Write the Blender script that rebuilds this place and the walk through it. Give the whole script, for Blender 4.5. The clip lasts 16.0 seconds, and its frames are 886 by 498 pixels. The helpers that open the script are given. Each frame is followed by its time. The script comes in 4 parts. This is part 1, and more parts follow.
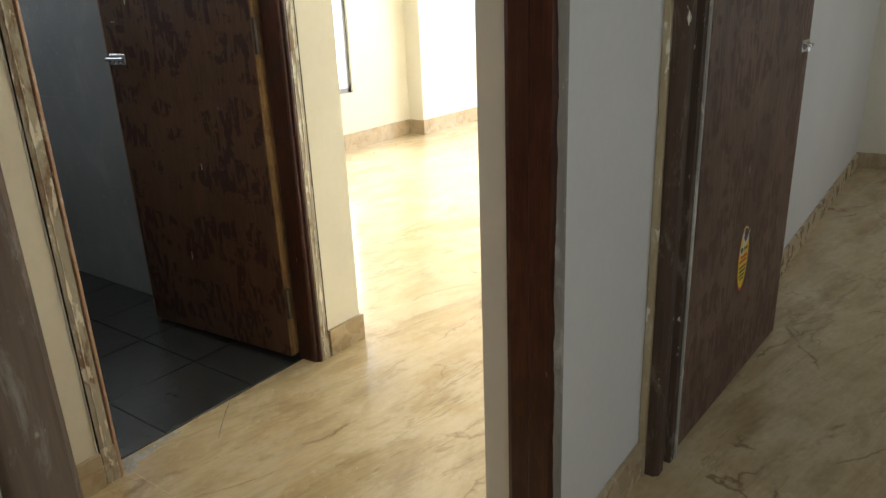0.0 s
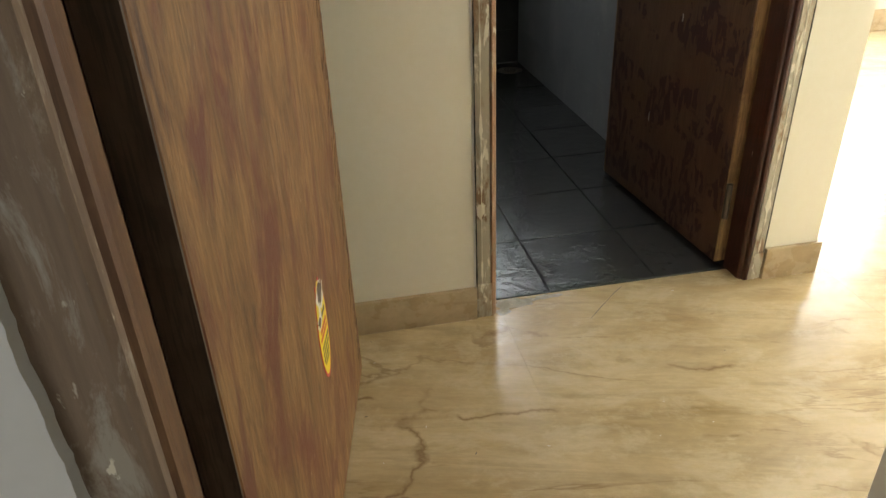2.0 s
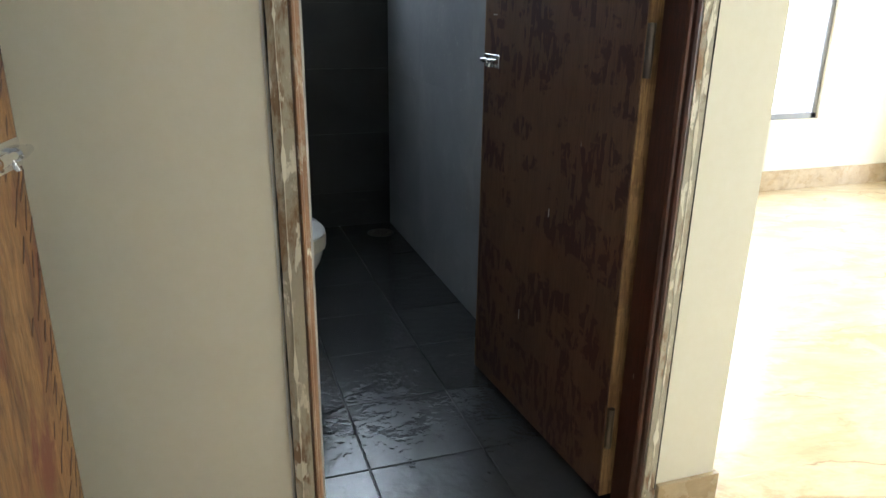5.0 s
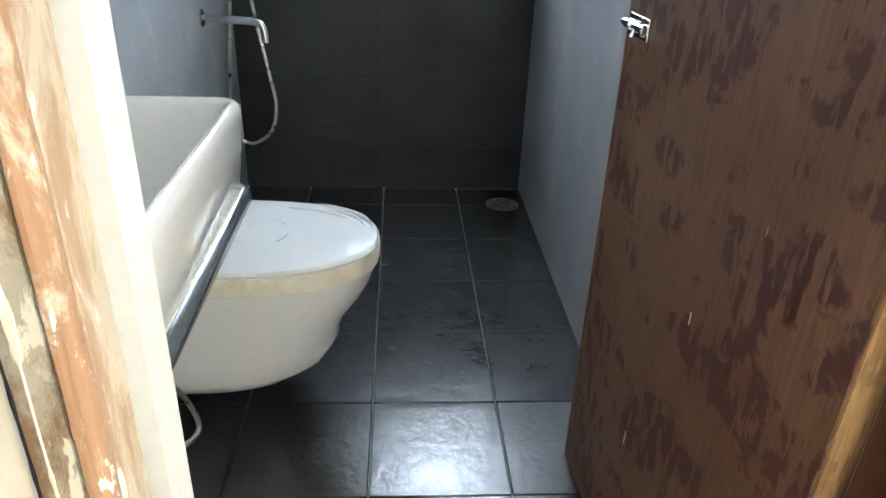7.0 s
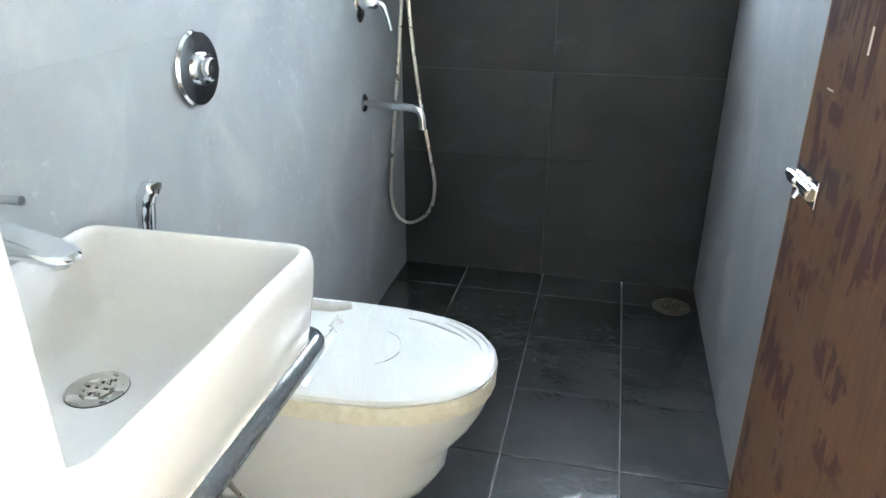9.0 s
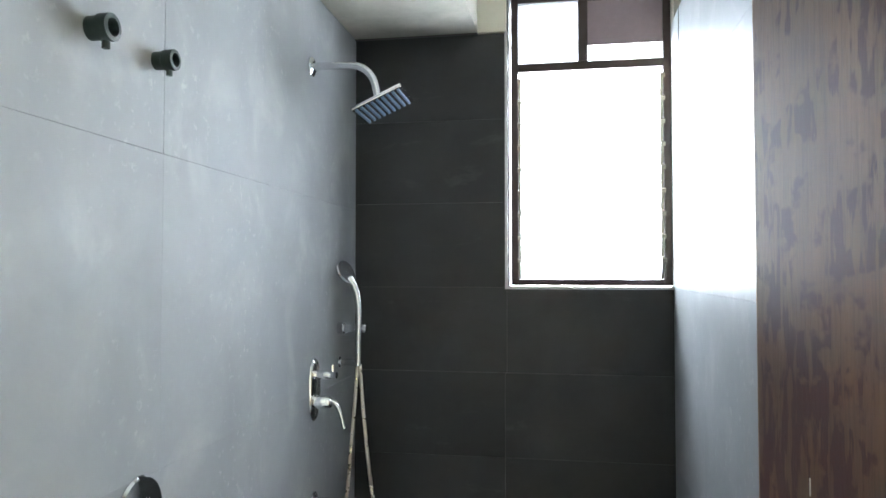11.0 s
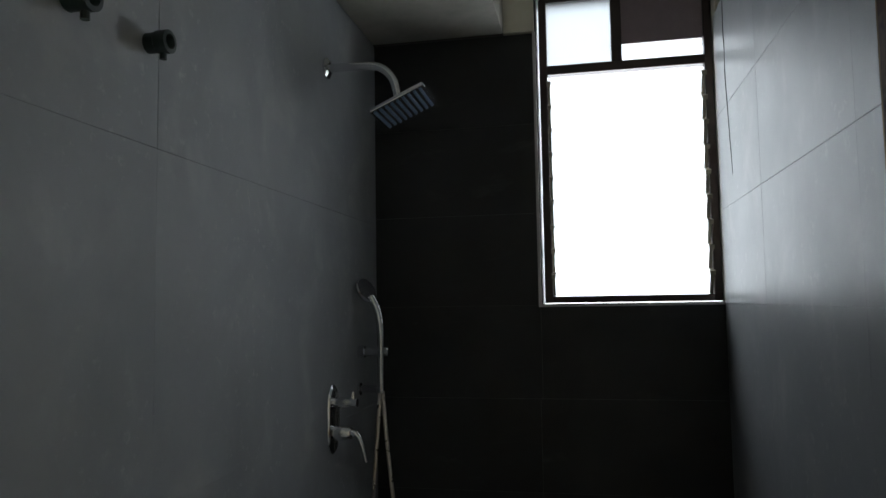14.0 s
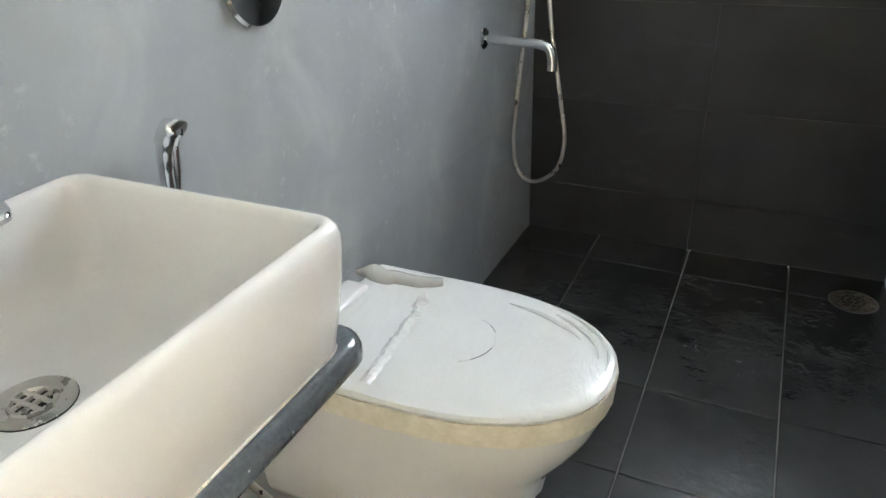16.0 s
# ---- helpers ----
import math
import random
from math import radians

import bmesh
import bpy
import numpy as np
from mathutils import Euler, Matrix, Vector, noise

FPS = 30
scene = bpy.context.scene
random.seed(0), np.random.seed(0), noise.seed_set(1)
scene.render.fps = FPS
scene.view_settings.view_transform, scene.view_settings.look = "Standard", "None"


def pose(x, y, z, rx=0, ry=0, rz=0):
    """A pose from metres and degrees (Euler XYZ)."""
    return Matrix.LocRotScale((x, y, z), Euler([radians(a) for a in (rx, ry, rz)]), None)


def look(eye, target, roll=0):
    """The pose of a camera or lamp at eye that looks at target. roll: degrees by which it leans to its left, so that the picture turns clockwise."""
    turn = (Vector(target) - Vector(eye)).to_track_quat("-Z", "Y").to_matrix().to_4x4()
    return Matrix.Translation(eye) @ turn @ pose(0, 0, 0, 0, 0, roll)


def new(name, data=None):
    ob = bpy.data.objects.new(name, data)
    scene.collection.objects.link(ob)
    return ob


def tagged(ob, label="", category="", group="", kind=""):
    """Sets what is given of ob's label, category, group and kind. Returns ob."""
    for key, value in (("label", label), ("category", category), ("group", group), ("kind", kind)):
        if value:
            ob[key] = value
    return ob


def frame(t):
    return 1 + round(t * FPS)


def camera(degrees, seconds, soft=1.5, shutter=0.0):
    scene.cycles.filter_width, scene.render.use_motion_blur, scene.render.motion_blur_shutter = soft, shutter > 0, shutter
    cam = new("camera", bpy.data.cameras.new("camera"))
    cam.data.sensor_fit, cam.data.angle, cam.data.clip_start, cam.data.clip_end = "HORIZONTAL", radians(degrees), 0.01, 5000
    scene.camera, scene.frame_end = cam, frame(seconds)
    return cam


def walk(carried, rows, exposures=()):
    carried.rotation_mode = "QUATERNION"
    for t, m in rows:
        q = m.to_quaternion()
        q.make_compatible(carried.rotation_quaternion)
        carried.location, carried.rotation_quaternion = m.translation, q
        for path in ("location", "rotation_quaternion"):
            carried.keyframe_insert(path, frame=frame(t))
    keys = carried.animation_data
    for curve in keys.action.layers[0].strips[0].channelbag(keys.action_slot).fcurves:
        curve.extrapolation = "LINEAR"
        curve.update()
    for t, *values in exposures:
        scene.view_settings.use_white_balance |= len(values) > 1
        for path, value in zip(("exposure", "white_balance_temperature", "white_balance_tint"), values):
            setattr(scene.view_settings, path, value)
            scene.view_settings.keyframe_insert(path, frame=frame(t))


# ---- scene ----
cam = camera(63.9, 16.0)
PATH = [
    (0, (-0.332, -1.564, 1.093), (1.186, -0.44, 0.433), -2.4),
    (0.5, (-0.22, -1.493, 1.053), (1.021, -0.124, 0.287), -2.4),
    (1, (-0.123, -1.462, 1.061), (0.847, 0.047, 0.177), -1.1),
    (1.5, (-0.021, -1.468, 1.05), (0.541, 0.21, 0.118), 0.5),
    (2, (0.016, -1.465, 1.045), (0.306, 0.255, 0.065), -2.4),
    (2.5, (0.012, -1.428, 1.057), (0.274, 0.275, 0.043), -4.0),
    (3, (-0.015, -1.333, 1.076), (0.551, 0.309, 0.083), -3.3),
    (3.5, (-0.015, -1.265, 1.099), (0.723, 0.35, 0.179), -2.7),
    (4, (0.077, -1.183, 1.094), (0.874, 0.453, 0.265), -1.9),
    (4.5, (0.209, -1.12, 1.141), (0.926, 0.594, 0.401), -0.9),
    (4.7, (0.221, -1.123, 1.103), (0.891, 0.641, 0.44), -0.4),
    (6.8, (0.597, -0.478, 1.152), (0.811, 1.306, 0.274), 2.6),
    (7, (0.619, -0.421, 1.14), (0.746, 1.355, 0.229), 2.2),
    (7.5, (0.665, -0.307, 1.132), (0.661, 1.437, 0.152), 1.7),
    (8, (0.731, -0.244, 1.154), (0.59, 1.483, 0.155), 2.1),
    (8.5, (0.76, -0.205, 1.191), (0.424, 1.524, 0.243), 1.3),
    (9, (0.753, -0.187, 1.235), (0.335, 1.591, 0.421), -0.0),
    (9.5, (0.75, -0.174, 1.278), (0.317, 1.685, 0.68), 0.5),
    (10, (0.747, -0.161, 1.33), (0.339, 1.763, 0.962), 1.1),
    (10.2, (0.767, -0.162, 1.355), (0.362, 1.776, 1.074), 0.8),
    (12.3, (0.743, -0.173, 1.529), (0.503, 1.759, 1.986), -1.1),
    (12.5, (0.761, -0.167, 1.535), (0.499, 1.757, 2.016), -1.3),
    (13, (0.785, -0.132, 1.518), (0.428, 1.77, 2.023), -1.0),
    (13.5, (0.764, -0.052, 1.461), (0.351, 1.859, 1.881), -0.5),
    (14, (0.705, 0.014, 1.401), (0.313, 1.969, 1.551), -0.9),
    (14.5, (0.733, 0.064, 1.331), (0.273, 2.009, 1.246), -1.3),
    (15, (0.7, 0.112, 1.238), (0.118, 1.99, 0.873), -0.9),
    (15.5, (0.688, 0.131, 1.164), (-0.033, 1.873, 0.496), -1.7),
    (16, (0.726, 0.123, 1.127), (-0.044, 1.72, 0.202), -2.1),
]
EXPOSURES = [(0.0, -1.98, 6450, 10), (0.5, -2.1, 6400, 10), (1.0, -2.18, 6500, 10), (1.5, -2.4, 6600, 10), (2.0, -1.7, 6650, 10), (2.5, -1.4, 6450, 10), (3.0, -1.46, 6200, 10), (3.5, -1.68, 5950, 10), (4.7, -1.8, 5650, 9), (6.8, -0.16, 5650, 10), (7.5, 0.12, 5550, 9), (8.5, 0.38, 5700, 9), (9.0, 0.5, 5700, 8), (10.2, 0.62, 5750, 9), (12.3, -3.45, 6250, 10), (13.0, -3.78, 6200, 10), (13.5, -3.68, 6200, 10), (14.0, -3.38, 6200, 10), (14.5, -2.05, 6200, 10), (15.0, -0.5, 6250, 9), (15.5, -0.02, 6300, 11), (16.0, -0.05, 6200, 11)]
walk(cam, [(t, look(eye, target, roll)) for t, eye, target, roll in PATH], EXPOSURES)

# ---- light ----
world = bpy.data.worlds.new("sky")
scene.world = world
world.use_nodes = True
sky = world.node_tree.nodes.new("ShaderNodeTexSky")
sky.sky_type, sky.sun_disc = "NISHITA", False
sky.sun_elevation, sky.sun_rotation = radians(50), radians(200)
world.node_tree.links.new(sky.outputs[0], world.node_tree.nodes["Background"].inputs[0])
world.node_tree.nodes["Background"].inputs[1].default_value = 0.08
sun = new("sun", bpy.data.lights.new("sun", "SUN"))
sun.data.energy, sun.data.angle, sun.data.color = 2.0, radians(0.5), (1, 0.95, 0.88)
sun.matrix_world = look((0, -6, 9), (0, 0, 0))


def opening_light(name, eye, target, width, height, watts, colour, spread=180):
    """A daylight lamp at a window or at an added, unseen opening."""
    lamp = new(name, bpy.data.lights.new(name, "AREA"))
    lamp.data.shape, lamp.data.size, lamp.data.size_y = "RECTANGLE", width, height
    lamp.data.energy, lamp.data.color, lamp.data.spread = watts, colour, radians(spread)
    lamp.matrix_world = look(eye, target)
    return lamp


opening_light("bathroom_window_daylight", (1.20, 2.62, 1.93), (1.10, 0.62, 1.70), 2.00, 1.20, 250, (0.90, 0.96, 1.0))
opening_light("living_window_daylight", (3.1, 2.54, 1.3), (3.1, 0, 1.3), 2.5, 1.85, 740, (0.98, 0.99, 1.0))
# added fill from the unseen east side, brightens living room and hall
opening_light("balcony_daylight", (6.45, 0.6, 1.2), (0, 0.6, 1.0), 2.4, 2.1, 570, (0.98, 0.99, 1.0))
# added bedroom fill, set west so it misses the bathroom door
opening_light("bedroom_window_daylight", (-1.82, -2.5, 1.5), (1.0, -2.3, 1.2), 1.2, 1.2, 66, (0.95, 0.98, 1.0))
# side room fill lamp, added with no known window behind it
opening_light("side_room_window_daylight", (3.0, -3.85, 1.5), (3.0, 0, 1.0), 1.5, 1.2, 62, (0.95, 0.98, 1.0))


# ---- materials ----
class Mat:
    """A node material built step by step; coordinates are in metres."""

    def __init__(self, name, roughness=0.5, metallic=0.0):
        self.m = bpy.data.materials.new(name)
        self.m.use_nodes = True
        self.t = self.m.node_tree
        self.b = self.t.nodes["Principled BSDF"]
        self.b.inputs["Roughness"].default_value = roughness
        self.b.inputs["Metallic"].default_value = metallic
        self.geo = self.n("ShaderNodeNewGeometry")
        self.pos = self.geo.outputs["Position"]

    def n(self, kind):
        return self.t.nodes.new(kind)

    def link(self, a, b):
        self.t.links.new(a, b)

    def shifted(self, amount=7.0):
        """Position moved at random for each piece."""
        info = self.n("ShaderNodeObjectInfo")
        scale = self.n("ShaderNodeVectorMath")
        scale.operation = "MULTIPLY_ADD"
        comb = self.n("ShaderNodeCombineXYZ")
        for k in range(3):
            self.link(info.outputs["Random"], comb.inputs[k])
        self.link(comb.outputs[0], scale.inputs[0])
        scale.inputs[1].default_value = (amount, amount * 1.7, amount * 0.6)
        self.link(self.pos, scale.inputs[2])
        return scale.outputs[0]

    def mapped(self, src=None, scale=(1, 1, 1), rot=(0, 0, 0)):
        mp = self.n("ShaderNodeMapping")
        mp.inputs["Scale"].default_value = scale
        mp.inputs["Rotation"].default_value = [radians(a) for a in rot]
        self.link(src or self.pos, mp.inputs[0])
        return mp.outputs[0]

    def noise(self, scale, detail=4, rough=0.6, src=None, distortion=0.0):
        nz = self.n("ShaderNodeTexNoise")
        nz.inputs["Scale"].default_value, nz.inputs["Detail"].default_value = scale, detail
        nz.inputs["Roughness"].default_value, nz.inputs["Distortion"].default_value = rough, distortion
        self.link(src or self.pos, nz.inputs["Vector"])
        return nz.outputs["Fac"]

    def ramp(self, fac, *stops):
        rp = self.n("ShaderNodeValToRGB")
        el = rp.color_ramp.elements

        def rgba(c):
            return (*c, 1) if isinstance(c, tuple) else (c, c, c, 1)
        el[0].position, el[0].color = stops[0][0], rgba(stops[0][1])
        el[1].position, el[1].color = stops[-1][0], rgba(stops[-1][1])
        for p, c in stops[1:-1]:
            el.new(p).color = rgba(c)
        self.link(fac, rp.inputs[0])
        return rp.outputs[0]

    def mix(self, fac, a, b, mode="MIX"):
        mx = self.n("ShaderNodeMix")
        mx.data_type, mx.blend_type = "RGBA", mode
        for sock, v in ((mx.inputs["Factor"], fac), (mx.inputs[6], a), (mx.inputs[7], b)):
            if isinstance(v, (int, float)):
                sock.default_value = v
            elif isinstance(v, tuple):
                sock.default_value = (*v, 1)
            else:
                self.link(v, sock)
        return mx.outputs[2]

    def random_tone(self, low, high):
        info = self.n("ShaderNodeObjectInfo")
        return self.ramp(info.outputs["Random"], (0, low), (1, high))

    def colour(self, c):
        if isinstance(c, tuple):
            self.b.inputs["Base Color"].default_value = (*c, 1)
        else:
            self.link(c, self.b.inputs["Base Color"])
        return self

    def rough(self, r):
        self.link(r, self.b.inputs["Roughness"])
        return self

    def bump(self, height, strength=0.3, distance=0.002):
        bp = self.n("ShaderNodeBump")
        bp.inputs["Strength"].default_value, bp.inputs["Distance"].default_value = strength, distance
        self.link(height, bp.inputs["Height"])
        self.link(bp.outputs[0], self.b.inputs["Normal"])
        return self


def paint(name, a, b, rough=0.55):
    m = Mat(name, rough)
    big = m.ramp(m.noise(1.3, 3), (0.3, a), (0.75, b))
    fine = m.noise(45, 3)
    m.colour(m.mix(0.06, big, m.ramp(fine, (0.3, 0.2), (0.7, 0.9)), "OVERLAY"))
    return m.bump(m.noise(120, 3), 0.12, 0.001).m


CREAM = paint("cream_wall_paint", (0.73, 0.69, 0.565), (0.79, 0.75, 0.625))
WHITE = paint("white_wall_paint", (0.66, 0.66, 0.64), (0.73, 0.73, 0.70))
BATH_PLASTER = paint("bathroom_putty_plaster", (0.58, 0.58, 0.52), (0.68, 0.67, 0.60), 0.8)
RETURN = paint("grey_white_plaster", (0.52, 0.52, 0.50), (0.60, 0.60, 0.58), 0.8)
CEILING = paint("ceiling_paint", (0.70, 0.70, 0.66), (0.76, 0.76, 0.72), 0.8)


def raw_concrete():
    m = Mat("rough_beam_plaster", 0.85)
    base = m.ramp(m.noise(5, 6), (0.3, (0.36, 0.35, 0.30)), (0.7, (0.52, 0.50, 0.44)))
    m.colour(base)
    return m.bump(m.noise(60, 6), 0.4, 0.003).m


BEAM = raw_concrete()


def marble(name, vein, a, b, dark, rough):
    """Polished beige marble: cloudy tan ground, fluffy pale patches, broken brown veins and fissures along x."""
    m = Mat(name, rough)
    src = m.mapped(None, (1, 1, 1), (0, 0, 13))
    flow = m.mapped(src, (0.75, 1.9, 1.0), (0, 0, 12))
    soft = m.ramp(m.noise(1.6, 8, 0.6, flow, 0.9), (0.30, a), (0.52, b), (0.74, a))
    bands = m.ramp(m.noise(5.0, 9, 0.68, m.mapped(src, (0.28, 2.6, 1.0)), 0.7), (0.32, 0.74), (0.48, 1.03), (0.66, 0.84))
    col = m.mix(1.0, soft, bands, "MULTIPLY")
    pale = m.ramp(m.noise(5.5, 12, 0.76, m.mapped(src, (0.8, 1.3, 1.0)), 0.3), (0.50, 0.0), (0.56, 0.40), (0.68, 0.80))
    col = m.mix(pale, col, (b[0] * 1.10, b[1] * 1.15, b[2] * 1.26))
    v = m.noise(1.5, 7, 0.56, m.mapped(src, (0.42, 1.7, 1.0), (0, 0, 6)), 0.9)
    thin = m.ramp(v, (0.494, 0.0), (0.498, 0.9), (0.501, 0.35), (0.510, 0.0))
    patch = m.ramp(m.noise(2.4, 4, 0.6, src), (0.47, 0.0), (0.58, 1.0))
    cells = m.n("ShaderNodeTexVoronoi")
    cells.feature = "DISTANCE_TO_EDGE"
    cells.inputs["Scale"].default_value = 2.1
    bent = m.n("ShaderNodeVectorMath")
    bent.operation = "MULTIPLY_ADD"
    wob = m.n("ShaderNodeTexNoise")
    wob.inputs["Scale"].default_value, wob.inputs["Detail"].default_value = 4.0, 6
    m.link(src, wob.inputs["Vector"])
    m.link(wob.outputs["Color"], bent.inputs[0])
    bent.inputs[1].default_value = (0.35, 0.35, 0.0)
    m.link(m.mapped(src, (0.55, 1.5, 1.0)), bent.inputs[2])
    m.link(bent.outputs[0], cells.inputs["Vector"])
    fissure = m.ramp(cells.outputs["Distance"], (0.0, 0.85), (0.006, 0.45), (0.014, 0.0))
    gate = m.ramp(m.noise(3.1, 5, 0.6, m.mapped(src, (1.0, 1.0, 1.0), (0, 0, 40))), (0.50, 0.0), (0.57, 1.0))
    dash = m.ramp(m.noise(7.0, 5, 0.6, m.mapped(src, (0.35, 3.2, 1.0), (0, 0, 5)), 0.4), (0.685, 0.0), (0.72, 0.8))
    lines = m.mix(1.0, m.mix(1.0, thin, patch, "MULTIPLY"), m.mix(1.0, fissure, gate, "MULTIPLY"), "LIGHTEN")
    lines = m.mix(1.0, m.mix(1.0, lines, dash, "LIGHTEN"), (vein, vein, vein), "MULTIPLY")
    col = m.mix(lines, col, dark)
    fine = m.ramp(m.noise(42, 6, 0.72, flow), (0.33, 0.90), (0.65, 1.05))
    m.colour(m.mix(0.85, col, fine, "MULTIPLY"))
    m.rough(m.ramp(m.noise(14, 4), (0.3, rough * 0.7), (0.75, rough * 1.5)))
    return m.bump(m.noise(3, 3), 0.02, 0.002).m


MARBLE = marble("beige_marble", 0.9, (0.415, 0.300, 0.142), (0.59, 0.470, 0.280), (0.21, 0.125, 0.055), 0.18)
SKIRT = marble("skirting_marble", 0.35, (0.36, 0.265, 0.15), (0.47, 0.365, 0.225), (0.22, 0.14, 0.07), 0.28)


def slate():
    m = Mat("dark_slate_tile", 0.3)
    src = m.shifted()
    m.colour(m.mix(m.ramp(m.noise(140, 2, 0.5), (0.74, 0.0), (0.80, 0.4)), m.ramp(m.noise(7, 6, 0.6, src), (0.25, (0.022, 0.0225, 0.0225)), (0.75, (0.036, 0.036, 0.035))), (0.18, 0.18, 0.17)))
    m.rough(m.ramp(m.noise(15, 4, 0.6, src), (0.3, 0.20), (0.75, 0.27)))
    relief = m.mix(0.3, m.noise(21, 2, 0.45, src, 0.5), m.noise(60, 2, 0.5, src, 0.4))
    return m.bump(relief, 0.55, 0.005).m


def black_wall_tile():
    m = Mat("charcoal_wall_tile", 0.5)
    src = m.shifted()
    tone = m.ramp(m.noise(2.6, 6, 0.6, src, 0.5), (0.3, (0.016, 0.0165, 0.017)), (0.7, (0.031, 0.0315, 0.032)))
    smear = m.ramp(m.noise(3.0, 6, 0.7, m.mapped(src, (0.7, 1, 2.2), (0, 35, 0)), 0.8), (0.60, 0.0), (0.80, 1.0))
    m.colour(m.mix(m.mix(1.0, smear, (0.55, 0.55, 0.55), "MULTIPLY"), tone, (0.10, 0.098, 0.098)))
    m.rough(m.ramp(m.noise(6, 4), (0.3, 0.38), (0.7, 0.62)))
    return m.bump(m.noise(40, 4), 0.15, 0.002).m


def grey_wall_tile(name, low, high):
    m = Mat(name, 0.3)
    src = m.shifted(4)
    tone = m.ramp(m.noise(1.6, 6, 0.6, src, 0.4), (0.25, (0.235, 0.247, 0.256)), (0.78, (0.310, 0.322, 0.328)))
    wipe = m.ramp(m.noise(2.0, 5, 0.6, m.mapped(None, (1, 2.4, 0.6), (25, 0, 0)), 0.3), (0.30, 0.0), (0.85, 0.22))
    film = m.ramp(m.noise(4.5, 4, 0.55, m.mapped(None, (1, 1.2, 0.9), (30, 0, 0)), 0.5), (0.38, 0.0), (0.55, 0.10), (0.78, 0.55))
    splash = m.mix(1.0, m.ramp(m.noise(42, 5, 0.62), (0.58, 0.0), (0.70, 0.36)), m.ramp(m.noise(3.2, 3, 0.5), (0.42, 0.0), (0.62, 1.0)), "MULTIPLY")
    dull = m.ramp(m.noise(3.5, 4, 0.55, m.mapped(None, (1, 0.9, 1.2))), (0.40, 0.0), (0.75, 0.28))
    tone = m.mix(1.0, tone, m.random_tone(0.94, 1.05), "MULTIPLY")
    c = m.mix(wipe, tone, (0.38, 0.39, 0.385))
    c = m.mix(dull, c, (0.215, 0.217, 0.214))
    c = m.mix(film, c, (0.47, 0.47, 0.455))
    m.colour(m.mix(splash, c, (0.52, 0.52, 0.50)))
    m.rough(m.ramp(m.noise(5, 3, 0.5), (0.2, low), (0.8, high)))
    return m.bump(m.noise(9, 5, 0.6, None, 0.6), 0.10, 0.004).m


SLATE, BLACK_TILE = slate(), black_wall_tile()
GREY_TILE = grey_wall_tile("dusty_light_grey_tile", 0.52, 0.70)
GREY_CLEAN = grey_wall_tile("clean_light_grey_tile", 0.33, 0.44)
GROUT_DARK = Mat("dark_grout", 0.9).colour((0.11, 0.11, 0.105)).m
GROUT_PALE = Mat("pale_grout", 0.9).colour((0.30, 0.31, 0.32)).m
GROUT_MARBLE = Mat("marble_joint", 0.8).colour((0.45, 0.36, 0.23)).m


def plywood(name, a, b, stain, amount, rough=0.5, figure=1.0):
    """Unfinished door skin: vertical grain with brushed stains and paint scuffs."""
    m = Mat(name, rough)
    src = m.shifted(2)
    long = m.noise(13, 8, 0.74, m.mapped(src, (1.6, 1.6, 0.20)), 1.6 * figure)
    grain = m.noise(60, 7, 0.78, m.mapped(src, (1.6, 1.6, 0.11)), 0.9)
    pores = m.ramp(m.noise(170, 3, 0.6, m.mapped(src, (1.6, 1.6, 0.09))), (0.40, 1 - 0.5 * figure), (0.52, 1.0))
    c = m.mix(0.5, m.ramp(long, (0.32, a), (0.68, b)), m.ramp(grain, (0.32, a), (0.68, b)))
    c = m.mix(0.8, c, pores, "MULTIPLY")
    mottle = m.ramp(m.noise(6, 6, 0.7, m.mapped(src, (1, 1, 0.45)), 0.6), (0.30, 1 - 0.42 * figure), (0.55, 1.0), (0.75, 1 + 0.25 * figure))
    c = m.mix(1.0, c, mottle, "MULTIPLY")
    broad = m.ramp(m.noise(2.6, 4, 0.6, m.mapped(src, (1, 1, 0.5))), (0.50, 0.0), (0.72, 1.0))
    where = m.ramp(m.noise(8.5, 4, 0.6, m.mapped(src, (0.75, 0.75, 1.25))), (0.475, 0.0), (0.515, 1.0))
    stroke = m.ramp(m.noise(42, 3, 0.5, m.mapped(src, (1.3, 1.3, 0.34))), (0.46, 0.0), (0.51, 1.0))
    core = m.ramp(m.noise(8.5, 4, 0.6, m.mapped(src, (0.75, 0.75, 1.25))), (0.66, 0.0), (0.69, 1.0))
    dab = m.mix(1.0, m.mix(1.0, where, stroke, "MULTIPLY"), core, "LIGHTEN")
    c = m.mix(m.mix(1.0, broad, (amount * 0.35,) * 3, "MULTIPLY"), c, stain)
    c = m.mix(m.mix(1.0, dab, (amount,) * 3, "MULTIPLY"), c, stain)
    scuff = m.ramp(m.noise(48, 3, 0.5, m.mapped(src, (1.3, 1.3, 0.16))), (0.765, 0.0), (0.79, 1.0))
    m.colour(m.mix(scuff, c, (0.62, 0.55, 0.42)))
    return m.bump(grain, 0.25, 0.0015).m




